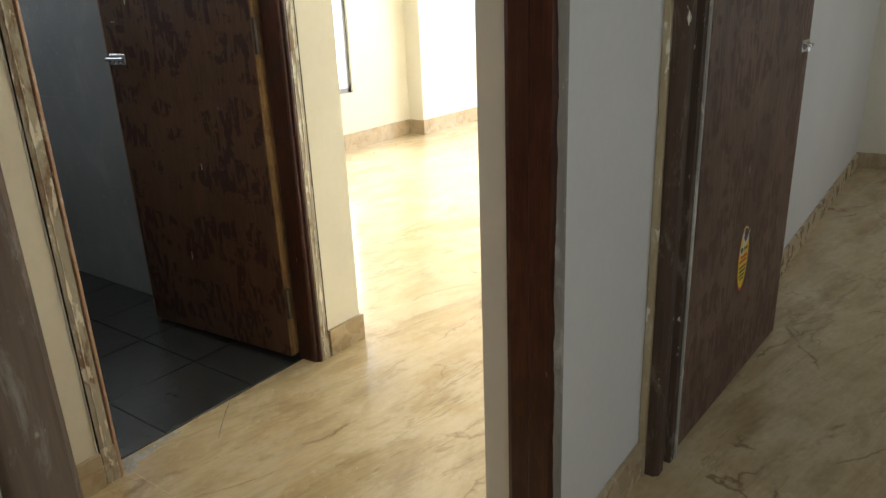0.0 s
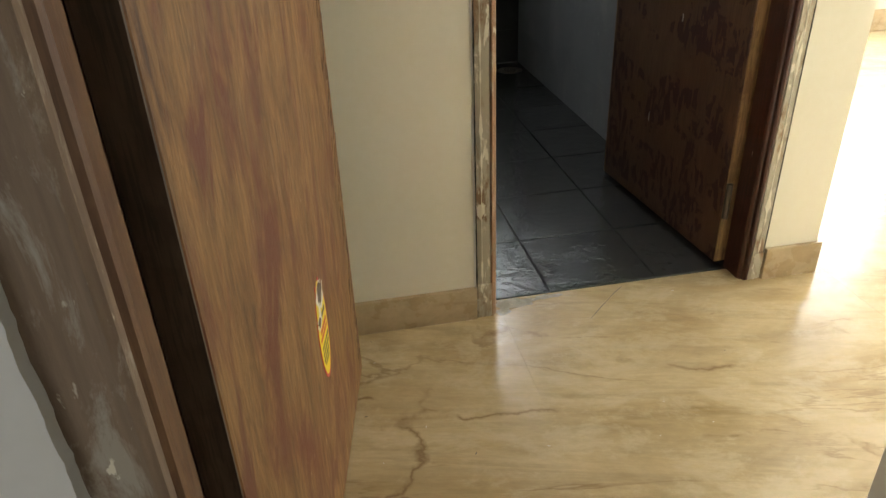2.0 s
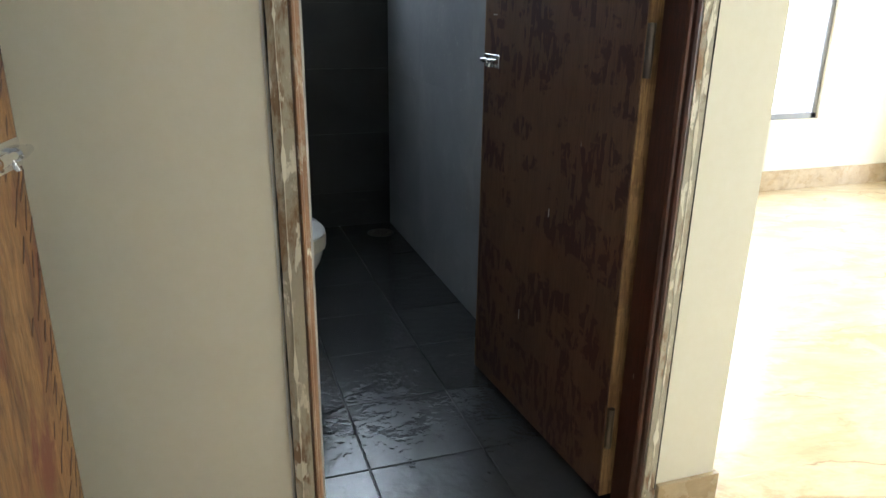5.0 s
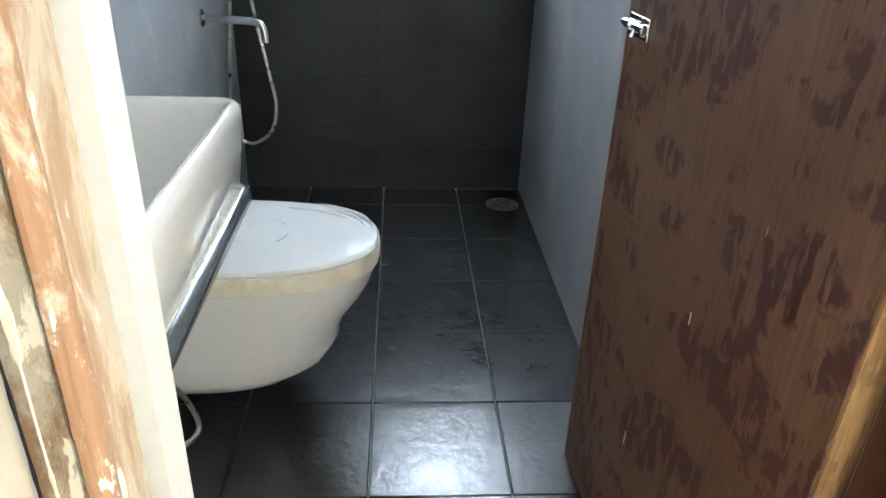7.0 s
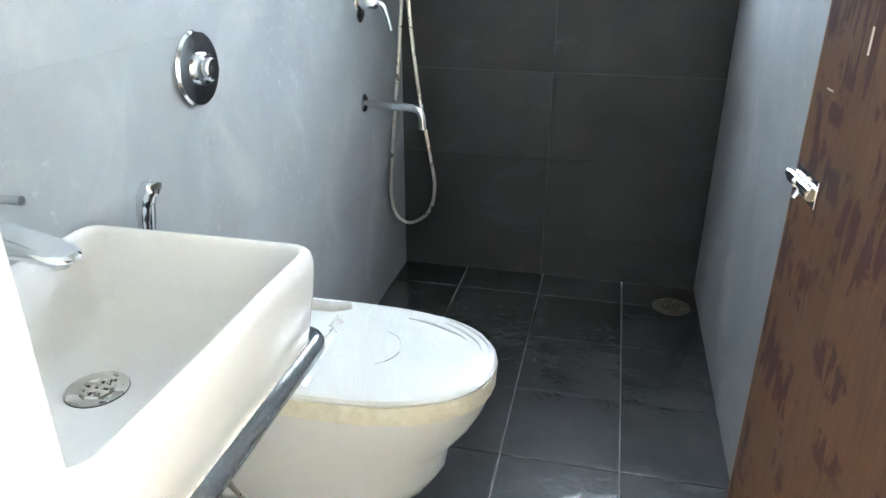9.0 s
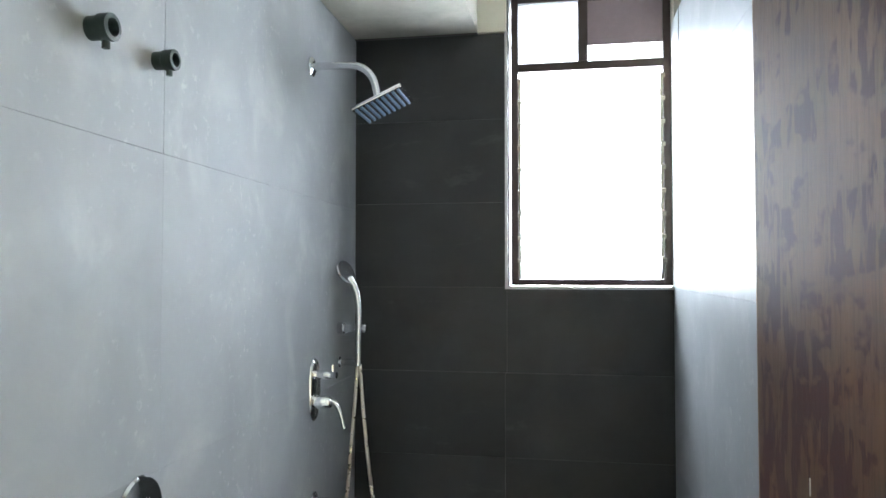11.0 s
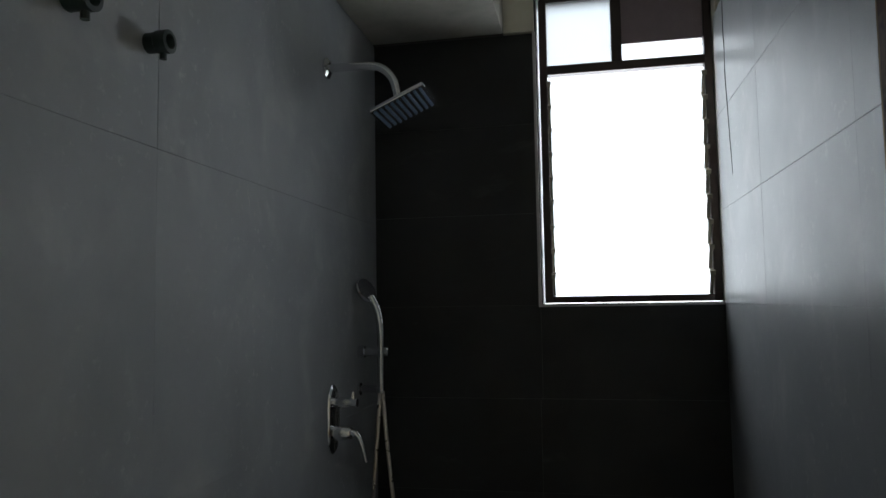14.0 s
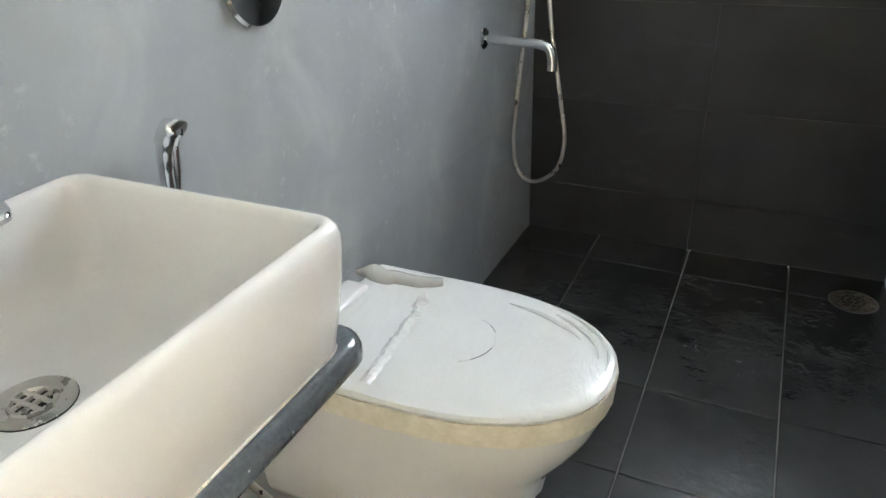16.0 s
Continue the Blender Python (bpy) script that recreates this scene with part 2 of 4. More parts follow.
def rotary_plywood(name):
    """Golden brown peeled veneer: fine upright fibres, red slanting streaks, pale specks and scratches."""
    m = Mat(name, 0.55)
    src = m.shifted(2)
    wave = m.noise(9, 9, 0.72, m.mapped(src, (1.6, 1.6, 0.40)), 0.9)
    c = m.ramp(wave, (0.30, (0.082, 0.032, 0.009)), (0.43, (0.170, 0.080, 0.023)), (0.56, (0.255, 0.137, 0.046)), (0.70, (0.140, 0.058, 0.017)))
    fibre = m.noise(85, 7, 0.78, m.mapped(src, (1.5, 1.5, 0.13)), 0.9)
    c = m.mix(0.95, c, m.ramp(fibre, (0.34, 0.40), (0.50, 0.96), (0.66, 1.38)), "MULTIPLY")
    slant = m.mapped(m.mapped(src, (1, 1, 1), (16, 12, 0)), (2.4, 2.4, 0.42))
    red = m.ramp(m.noise(5, 7, 0.70, slant, 0.8), (0.49, 0.0), (0.60, 0.88))
    c = m.mix(red, c, (0.120, 0.027, 0.012))
    blot = m.ramp(m.noise(22, 5, 0.66, m.mapped(src, (1.2, 1.2, 0.6)), 0.5), (0.60, 0.0), (0.70, 0.55))
    c = m.mix(blot, c, (0.085, 0.036, 0.014))
    dust = m.ramp(m.noise(16, 7, 0.72, m.mapped(src, (1.5, 1.5, 0.35))), (0.60, 0.0), (0.76, 0.45))
    c = m.mix(dust, c, (0.40, 0.27, 0.15))
    nick = m.ramp(m.noise(130, 3, 0.6, m.mapped(src, (1, 1, 0.35))), (0.735, 0.0), (0.76, 0.85))
    m.colour(m.mix(nick, c, (0.55, 0.42, 0.27)))
    return m.bump(fibre, 0.45, 0.002).m


PLY = rotary_plywood("reddish_plywood")
PLY_BATH = plywood("primed_plywood", (0.112, 0.054, 0.027), (0.180, 0.092, 0.046), (0.045, 0.010, 0.009), 0.95, 0.50, 0.6)
PLY_GREY = plywood("brown_plywood", (0.135, 0.080, 0.054), (0.225, 0.145, 0.104), (0.07, 0.025, 0.018), 0.8)
DARK_WOOD = plywood("dark_red_frame_wood", (0.050, 0.014, 0.008), (0.105, 0.032, 0.016), (0.035, 0.010, 0.006), 0.6, 0.35)
RAW_WOOD = plywood("raw_lipping_wood", (0.27, 0.15, 0.055), (0.43, 0.26, 0.11), (0.14, 0.07, 0.03), 0.5)
REBATE_WOOD = plywood("brown_rebate_wood", (0.12, 0.060, 0.030), (0.21, 0.115, 0.058), (0.09, 0.04, 0.022), 0.4, 0.5, 0.5)
EDGE_WOOD = plywood("dark_edge_wood", (0.068, 0.045, 0.029), (0.13, 0.088, 0.056), (0.05, 0.03, 0.02), 0.4)


def puttied(name, wood_a, wood_b, putty, cover, wood_rough=0.5, spots=0.60):
    """Frame wood smeared with filler and cement."""
    m = Mat(name, wood_rough)
    grain = m.ramp(m.noise(26, 6, 0.7, m.mapped(None, (1.8, 1.8, 0.12))), (0.3, wood_a), (0.7, wood_b))
    smear = m.ramp(m.noise(14, 8, 0.72, m.mapped(None, (1.3, 1.3, 0.42)), 0.5), (cover, 0.0), (cover + 0.10, 1.0))
    c = m.mix(smear, grain, putty)
    fleck = m.ramp(m.noise(60, 4, 0.65, m.mapped(None, (1.2, 1.2, 0.5))), (spots + 0.03, 0.0), (spots + 0.09, 0.8))
    c = m.mix(fleck, c, (0.55, 0.50, 0.40))
    blob = m.ramp(m.noise(22, 5, 0.62, m.mapped(None, (1.5, 1.5, 0.5)), 0.4), (spots, 0.0), (spots + 0.03, 1.0))
    m.colour(m.mix(blob, c, (0.72, 0.68, 0.56)))
    return m.bump(m.noise(34, 5, 0.65, m.mapped(None, (1, 1, 0.5))), 0.5, 0.003).m


PUTTY_FRAME = puttied("puttied_frame_wood", (0.16, 0.092, 0.048), (0.29, 0.185, 0.10), (0.42, 0.38, 0.29), 0.39, 0.6, 0.58)
BEAD_WOOD = puttied("orange_bead_wood", (0.22, 0.112, 0.055), (0.35, 0.205, 0.115), (0.46, 0.385, 0.28), 0.53, 0.45, 0.62)
WASH_WOOD = puttied("pale_washed_wood", (0.30, 0.185, 0.112), (0.40, 0.28, 0.185), (0.47, 0.405, 0.315), 0.43, 0.6, 0.62)
CEMENT_PALE = puttied("pale_cement_on_wood", (0.13, 0.088, 0.058), (0.25, 0.180, 0.125), (0.36, 0.32, 0.26), 0.50, 0.8, 0.64)
DARK_CEMENT = puttied("dark_weathered_post", (0.050, 0.030, 0.018), (0.10, 0.062, 0.038), (0.17, 0.14, 0.10), 0.53, 0.8, 0.66)
GREY_PUTTY = puttied("grey_frame_putty", (0.20, 0.19, 0.165), (0.30, 0.285, 0.25), (0.42, 0.41, 0.37), 0.54, 0.9, 0.66)
PUTTY_EDGE = puttied("grey_putty_edge", (0.30, 0.29, 0.25), (0.42, 0.41, 0.36), (0.62, 0.61, 0.56), 0.5, 0.9)


def ceramic():
    m = Mat("white_ceramic", 0.05)
    m.colour(m.ramp(m.noise(2, 2), (0.3, (0.595, 0.583, 0.572)), (0.7, (0.63, 0.618, 0.605))))
    m.b.inputs["Coat Weight"].default_value = 0.3
    return m.m


CERAMIC = ceramic()


def film():
    m = Mat("lid_under_plastic_film", 0.2)
    m.colour(m.ramp(m.noise(7, 5, 0.6, None, 0.6), (0.30, (0.63, 0.63, 0.615)), (0.70, (0.66, 0.66, 0.645))))
    m.rough(m.ramp(m.noise(9, 4), (0.35, 0.16), (0.65, 0.24)))
    return m.bump(m.noise(13, 5, 0.6, m.mapped(None, (1, 0.45, 1), (0, 0, 30)), 1.4), 0.55, 0.005).m


FILM = film()


def packing_tape():
    m = Mat("cream_packing_paper", 0.4)
    m.colour(m.ramp(m.noise(30, 5, 0.7), (0.3, (0.52, 0.47, 0.36)), (0.7, (0.68, 0.63, 0.52))))
    return m.bump(m.noise(50, 4), 0.35, 0.003).m


TAPE = packing_tape()


def stone():
    m = Mat("polished_grey_stone", 0.09)
    grain = m.ramp(m.noise(160, 4, 0.7), (0.3, (0.044, 0.050, 0.056)), (0.7, (0.085, 0.094, 0.102)))
    chip = m.ramp(m.noise(70, 3, 0.6), (0.70, 0.0), (0.74, 1.0))
    m.colour(m.mix(chip, grain, (0.40, 0.41, 0.41)))
    return m.bump(m.noise(40, 3), 0.04, 0.001).m


STONE = stone()
SEALANT = puttied("grimy_white_sealant", (0.36, 0.35, 0.32), (0.50, 0.49, 0.46), (0.62, 0.61, 0.58), 0.5, 0.6)


def metal(name, c, rough):
    m = Mat(name, rough, 1.0)
    m.colour(c)
    m.rough(m.ramp(m.noise(35, 4), (0.3, rough * 0.6), (0.75, rough * 1.8)))
    return m.m


CHROME = metal("chrome", (0.80, 0.81, 0.82), 0.13)
DISH_STEEL = metal("worn_waste_steel", (0.52, 0.50, 0.46), 0.30)


def grimy_steel():
    m = Mat("grimy_drain_steel", 0.6, 0.35)
    m.colour(m.ramp(m.noise(55, 5, 0.65), (0.38, (0.045, 0.034, 0.024)), (0.66, (0.17, 0.145, 0.11))))
    m.rough(m.ramp(m.noise(40, 4), (0.3, 0.45), (0.75, 0.85)))
    return m.m


GRIMY = grimy_steel()
STEEL = metal("dull_steel", (0.55, 0.55, 0.54), 0.25)
HINGE = metal("dark_hinge_steel", (0.14, 0.12, 0.10), 0.45)
DARK_HOLE = Mat("dark_hole", 0.9).colour((0.01, 0.01, 0.01)).m
BRONZE = Mat("brown_window_aluminium", 0.4, 0.3).colour((0.055, 0.036, 0.032)).m
GREY_ALU = Mat("grey_window_aluminium", 0.4, 0.4).colour((0.20, 0.20, 0.20)).m
PALE_TRIM = Mat("pale_tile_edge_trim", 0.4).colour((0.55, 0.53, 0.52)).m
FROSTED = paint("pinkish_board", (0.26, 0.20, 0.21), (0.33, 0.26, 0.27), 0.6)
FROSTED.node_tree.nodes["Principled BSDF"].inputs["Transmission Weight"].default_value = 0.06
CLIP = Mat("louvre_clip_plastic", 0.4).colour((0.30, 0.27, 0.20)).m
PIPE = Mat("dark_green_pipe_fitting", 0.5).colour((0.022, 0.035, 0.030)).m
YELLOW = Mat("yellow_sticker", 0.4).colour((0.80, 0.62, 0.02)).m
RED = Mat("red_print", 0.4).colour((0.55, 0.03, 0.05)).m
DARK_PRINT = Mat("dark_print", 0.4).colour((0.05, 0.05, 0.04)).m
WHITE_PRINT = Mat("white_sticker_paper", 0.5).colour((0.75, 0.73, 0.66)).m
NOZZLE = Mat("blue_grey_nozzle_rubber", 0.5).colour((0.10, 0.16, 0.24)).m


def glass(name="clear_glass", rough=0.02):
    m = Mat(name, rough)
    m.b.inputs["Transmission Weight"].default_value = 1.0
    m.b.inputs["IOR"].default_value = 1.45
    m.colour((0.96, 0.98, 0.98))
    return m.m


GLASS = glass()
FROSTED_PANE = glass("frosted_pane", 0.45)
FROSTED_PANE.node_tree.nodes["Principled BSDF"].inputs["Base Color"].default_value = (0.22, 0.23, 0.235, 1)


# ---- mesh helpers ----
def part(name, bm, material, parent, label="", smooth=False):
    """One mesh object under a thing or a part; the bmesh is in the parent's space."""
    me = bpy.data.meshes.new(name)
    bmesh.ops.recalc_face_normals(bm, faces=bm.faces)
    bm.to_mesh(me)
    bm.free()
    if smooth:
        me.polygons.foreach_set("use_smooth", [True] * len(me.polygons))
        me.set_sharp_from_angle(angle=radians(38))
    me.materials.append(material)
    ob = new(name, me)
    if parent:
        ob.parent = parent
    if label:
        ob["label"] = label
    return ob


def empty(name, m=None):
    ob = new(name)
    ob.empty_display_size = 0.1
    if m:
        ob.matrix_world = m
    return ob


def add_box(bm, lo, hi):
    vs = [bm.verts.new((x, y, z)) for x in (lo[0], hi[0]) for y in (lo[1], hi[1]) for z in (lo[2], hi[2])]
    for f in ((0, 1, 3, 2), (4, 6, 7, 5), (0, 4, 5, 1), (2, 3, 7, 6), (0, 2, 6, 4), (1, 5, 7, 3)):
        bm.faces.new([vs[i] for i in f])
    return vs


def box(lo, hi, bevel=0.0, segments=2):
    bm = bmesh.new()
    add_box(bm, lo, hi)
    if bevel:
        bmesh.ops.bevel(bm, geom=bm.edges, offset=bevel, segments=segments, profile=0.5, affect="EDGES")
    return bm


def boxes(*pairs):
    bm = bmesh.new()
    for lo, hi in pairs:
        add_box(bm, lo, hi)
    return bm


def loft(rings, cap_start=True, cap_end=True, bm=None):
    """Skin over rings of equally many points."""
    bm = bm or bmesh.new()
    rows = [[bm.verts.new(p) for p in r] for r in rings]
    k = len(rows[0])
    for a, b in zip(rows, rows[1:]):
        for i in range(k):
            bm.faces.new((a[i], a[(i + 1) % k], b[(i + 1) % k], b[i]))
    if cap_start:
        bm.faces.new(rows[0][::-1])
    if cap_end:
        bm.faces.new(rows[-1])
    return bm


def round_rect(x0, y0, x1, y1, r, z, steps=6):
    pts = []
    for cx, cy, a0 in ((x1 - r, y1 - r, 0), (x0 + r, y1 - r, 90), (x0 + r, y0 + r, 180), (x1 - r, y0 + r, 270)):
        for i in range(steps + 1):
            a = radians(a0 + 90 * i / steps)
            pts.append((cx + r * math.cos(a), cy + r * math.sin(a), z))
    return pts


def turned(profile, m=None, steps=28, bm=None):
    """A solid of revolution round z from (radius, height) pairs, moved by m."""
    m = m or Matrix()
    rings = [[m @ Vector((r * math.cos(2 * math.pi * i / steps), r * math.sin(2 * math.pi * i / steps), h)) for i in range(steps)] for r, h in profile]
    return loft(rings, bm=bm)


def smooth_path(points, per=8):
    """Catmull-Rom points through the given ones."""
    p = [Vector(q) for q in points]
    p = [2 * p[0] - p[1], *p, 2 * p[-1] - p[-2]]
    out = []
    for a, b, c, d in zip(p, p[1:], p[2:], p[3:]):
        for i in range(per):
            t = i / per
            out.append(0.5 * (2 * b + (c - a) * t + (2 * a - 5 * b + 4 * c - d) * t * t + (3 * b - a - 3 * c + d) * t ** 3))
    return [*out, p[-2]]


def tube(points, radius, steps=10, bm=None):
    """A round bar along points; radius may be one number or one for each point."""
    pts = [Vector(q) for q in points]
    side = None
    rings = []
    for i, q in enumerate(pts):
        way = (pts[min(i + 1, len(pts) - 1)] - pts[max(i - 1, 0)]).normalized()
        if side is None:
            side = way.orthogonal().normalized()
        side = (side - way * side.dot(way)).normalized()
        other = way.cross(side)
        r = radius[i] if isinstance(radius, (list, tuple)) else radius
        rings.append([q + r * (math.cos(2 * math.pi * k / steps) * side + math.sin(2 * math.pi * k / steps) * other) for k in range(steps)])
    return loft(rings, bm=bm)


def extruded(outline, z0, z1):
    """An upright bar with the plan outline."""
    return loft([[(x, y, z0) for x, y in outline], [(x, y, z1) for x, y in outline]])


def wobble(bm, amount, scale):
    """A slightly uneven, hand-finished surface."""
    for v in bm.verts:
        v.co += noise.noise_vector(v.co * scale) * amount
    return bm


# facing +x out of a wall: local z of a turned solid points along +x
OUT_X = Matrix.Rotation(radians(90), 4, "Y")


# ---- structure ----
CEIL, BATH_CEIL = 2.80, 2.73
BX, BY = 1.128, 2.36      # bathroom width and far wall
WIN_X, WIN_Z, WIN_TOP = 0.558, 1.387, 2.455


def structure(name, bm, material, label, category="wall"):
    return tagged(part(name, bm, material, None), label, category, "", "structure")


structure("floor", boxes(((-1.6, -3.6, -0.12), (4.86, -1.0, -0.012)), ((-0.5, -1.0, -0.12), (6.3, 0.062, -0.012)), ((1.278, 0.062, -0.12), (6.3, 2.40, -0.012))), GROUT_MARBLE, "polished beige marble floor with brown veins", "floor")
floor = bpy.data.objects["floor"]
bath_floor = structure("floor_bathroom", box((-0.14, 0.062, -0.12), (1.20, BY + 0.05, -0.008)), GROUT_DARK, "dark slate tile floor with rough relief", "floor")

# wall between hall and bathroom, with the door opening
structure("wall_hall_north", boxes(
    ((-0.40, 0.0, 0.0), (0.345, 0.13, CEIL)), ((1.125, 0.0, 0.0), (1.278, 0.13, CEIL)),
    ((0.345, 0.0, 2.30), (1.125, 0.13, CEIL))), CREAM, "cream painted wall beside the bathroom door")
structure("wall_door_return", box((0.3455, 0.078, 0.0), (0.409, 0.131, 2.298)), RETURN, "pale plaster return inside the door frame")
structure("wall_bathroom_west_plaster", box((-0.008, 0.13, 2.303), (-0.001, 1.955, BATH_CEIL)), BATH_PLASTER, "unpainted plaster above the grey tiles")
wall_left = structure("wall_bathroom_west", box((-0.16, 0.13, 0.0), (-0.008, 2.60, BATH_CEIL)), GROUT_PALE, "light grey tiled bathroom wall")
wall_right = structure("wall_bathroom_east", boxes(((1.168, 0.13, 0.0), (1.278, 2.465, BATH_CEIL)), ((BX + 0.008, 0.13, 0.0), (1.168, BY, 2.30))), GROUT_PALE, "light grey tiled bathroom wall beside the window")
structure("wall_bathroom_east_plaster", box((1.158, 0.13, 2.303), (1.168, 1.955, BATH_CEIL)), BATH_PLASTER, "unpainted plaster above the grey tiles")
wall_back = structure("wall_bathroom_north", boxes(
    ((-0.008, BY + 0.008, 0.0), (WIN_X, 2.55, BATH_CEIL)), ((WIN_X, BY + 0.008, 0.0), (1.168, 2.55, WIN_Z)),
    ((WIN_X, BY, WIN_TOP), (1.168, 2.55, BATH_CEIL))), GROUT_DARK, "charcoal tiled bathroom wall with a window")
structure("wall_window_head", box((0.455, BY - 0.012, 2.303), (WIN_X, BY + 0.008, 2.48)), CREAM, "cream plaster beside the window head")
structure("wall_window_lintel", box((WIN_X, BY - 0.012, WIN_TOP), (1.168, BY, 2.48)), CREAM, "cream plaster above the window")
structure("wall_window_reveal", box((BX + 0.008, BY, WIN_Z), (1.168, 2.465, WIN_TOP)), CREAM, "plaster reveal beside the window")
structure("ceiling_bathroom", box((-0.16, 0.0, BATH_CEIL), (1.278, 2.60, 2.9)), CEILING, "grey shaded bathroom ceiling", "ceiling")
structure("beam", boxes(((0.0, 1.955, 2.303), (0.455, BY - 0.012, BATH_CEIL)), ((0.455, 1.955, 2.48), (1.168, BY - 0.012, BATH_CEIL))), BEAM, "rough plastered beam with a step over the window", "beam")

# wall between hall and bedroom, with the first door opening
structure("wall_bedroom_north", boxes(
    ((-1.6, -1.07, 0.0), (-0.207, -0.887, CEIL)), ((0.712, -1.07, 0.0), (4.86, -0.887, CEIL)),
    ((-0.207, -1.07, 2.10), (0.712, -0.887, CEIL))), WHITE, "white painted wall between bedroom and hall")
structure("wall_hall_south", boxes(((-0.5, -0.887, 0.0), (-0.207, -0.883, CEIL)), ((0.708, -0.887, 0.0), (6.3, -0.883, CEIL)), ((0.704, -0.963, 0.0), (0.712, -0.883, 2.10))), CREAM, "cream painted wall on the hall side")
structure("wall_hall_west", box((-0.5, -0.883, 0.0), (-0.40, 0.13, CEIL)), CREAM, "cream painted wall behind the open door")
# wall between bedroom and side room; its door stands open
structure("wall_bedroom_east", boxes(((1.06, -3.6, 0.0), (1.18, -2.03, CEIL)), ((1.06, -2.03, 2.10), (1.18, -1.07, CEIL))), WHITE, "white painted wall with a doorway")
# out-of-view wall, opened only for the bedroom fill lamp
structure("wall_bedroom_west", boxes(((-1.72, -3.6, 0.0), (-1.6, -3.1, CEIL)), ((-1.72, -1.9, 0.0), (-1.6, -0.887, CEIL)), ((-1.72, -3.1, 0.0), (-1.6, -1.9, 0.9)), ((-1.72, -3.1, 2.1), (-1.6, -1.9, CEIL))), WHITE, "white painted bedroom wall, unseen, with an added opening for fill light")
# unseen south wall with a made-up gap for the side room fill
structure("wall_south", boxes(
    ((-1.72, -3.72, 0.0), (2.25, -3.6, CEIL)), ((3.75, -3.72, 0.0), (4.98, -3.6, CEIL)),
    ((2.25, -3.72, 0.0), (3.75, -3.6, 0.9)), ((2.25, -3.72, 2.1), (3.75, -3.6, CEIL))), WHITE, "white painted south wall, unseen, with an added opening for fill light")
structure("wall_side_room_east", box((4.74, -3.6, 0.0), (4.86, -1.07, CEIL)), CREAM, "cream painted side room wall")
# bright living room
structure("wall_living_north", boxes(
    ((1.278, 2.36, 0.0), (2.05, 2.50, CEIL)), ((3.865, 2.36, 0.0), (4.55, 2.50, CEIL)), ((2.05, 2.36, 0.0), (3.865, 2.50, 0.44)),
    ((2.05, 2.36, 2.15), (3.865, 2.50, CEIL)), ((4.55, 2.20, 0.0), (6.3, 2.50, CEIL))), CREAM, "sunlit cream wall with a low window")
structure("wall_living_west", box((1.278, 0.0, 0.0), (1.282, 2.36, CEIL)), CREAM, "cream painted wall along the living room")
# unseen wall; its opening is invented to let the east fill in
structure("wall_living_east", boxes(((6.18, -0.883, 0.0), (6.3, -0.6, CEIL)), ((6.18, 1.8, 0.0), (6.3, 2.20, CEIL)), ((6.18, -0.6, 2.25), (6.3, 1.8, CEIL))), CREAM, "cream living room wall, unseen, with an added opening for fill light")
structure("ceiling", boxes(((-1.72, -3.72, CEIL), (6.3, 0.0, 2.92)), ((1.278, 0.0, CEIL), (6.3, 2.50, 2.92))), CEILING, "plain white ceiling", "ceiling")
# bright hazy sky close outside the bathroom window
haze = Mat("hazy_white_sky", 1.0)
haze.b.inputs["Emission Color"].default_value = (0.93, 0.97, 1.0, 1)
haze.b.inputs["Emission Strength"].default_value = 22
structure("backdrop", box((-5.0, 4.6, -1.0), (9.0, 4.62, 8.0)), haze.colour((0.8, 0.8, 0.8)).m, "white hazy daylight sky", "sky")
structure("ground", box((-60, -60, -3.2), (60, 60, -3.1)), paint("outdoor_concrete", (0.28, 0.27, 0.25), (0.36, 0.35, 0.32), 0.9), "pale concrete ground below the building", "ground")


def skirting(name, lo, hi):
    return tagged(part(name, box(lo, hi, 0.0015, 1), SKIRT, None), "beige marble skirting along the wall base", "skirting", "skirting", "structure")


skirting("baseboard", (-0.40, -0.012, 0), (0.343, 0, 0.092))
skirting("baseboard", (1.130, -0.012, 0), (1.292, 0, 0.093))
skirting("baseboard", (1.282, 0.0, 0), (1.292, 2.36, 0.093))
skirting("baseboard", (1.292, 2.348, 0), (4.538, 2.36, 0.125))
skirting("baseboard", (4.538, 2.188, 0), (4.55, 2.36, 0.125))
skirting("baseboard", (4.55, 2.188, 0), (6.18, 2.20, 0.125))
skirting("baseboard", (0.74, -1.082, 0), (1.073, -1.07, 0.095))
skirting("baseboard", (1.19, -1.082, 0), (4.74, -1.07, 0.095))
skirting("baseboard", (4.728, -3.6, 0), (4.74, -1.082, 0.095))
skirting("baseboard", (-1.6, -1.082, 0), (-0.23, -1.07, 0.095))


# ---- door frames ----
def ragged_strip(x0, x1, y, thick, z1, seed, gap=0.0, rows=220):
    """An upright strip with torn edges; with gap, its width falls to nothing in places."""
    bm = bmesh.new()
    rings = []
    for i in range(rows):
        z = z1 * i / (rows - 1)
        n = noise.noise(Vector((seed, 1.0, z * 11))) + 0.6 * noise.noise(Vector((seed, 4.0, z * 43)))
        half = max(0.0004, 0.5 * (x1 - x0) * (1 - gap + 0.9 * n))
        mid = 0.5 * (x0 + x1) + 0.15 * (x1 - x0) * noise.noise(Vector((seed, 8.0, z * 6)))
        rings.append([(mid - half, y, z), (mid - half, y - thick, z), (mid + half, y - thick, z), (mid + half, y, z)])
    return loft(rings, bm=bm)


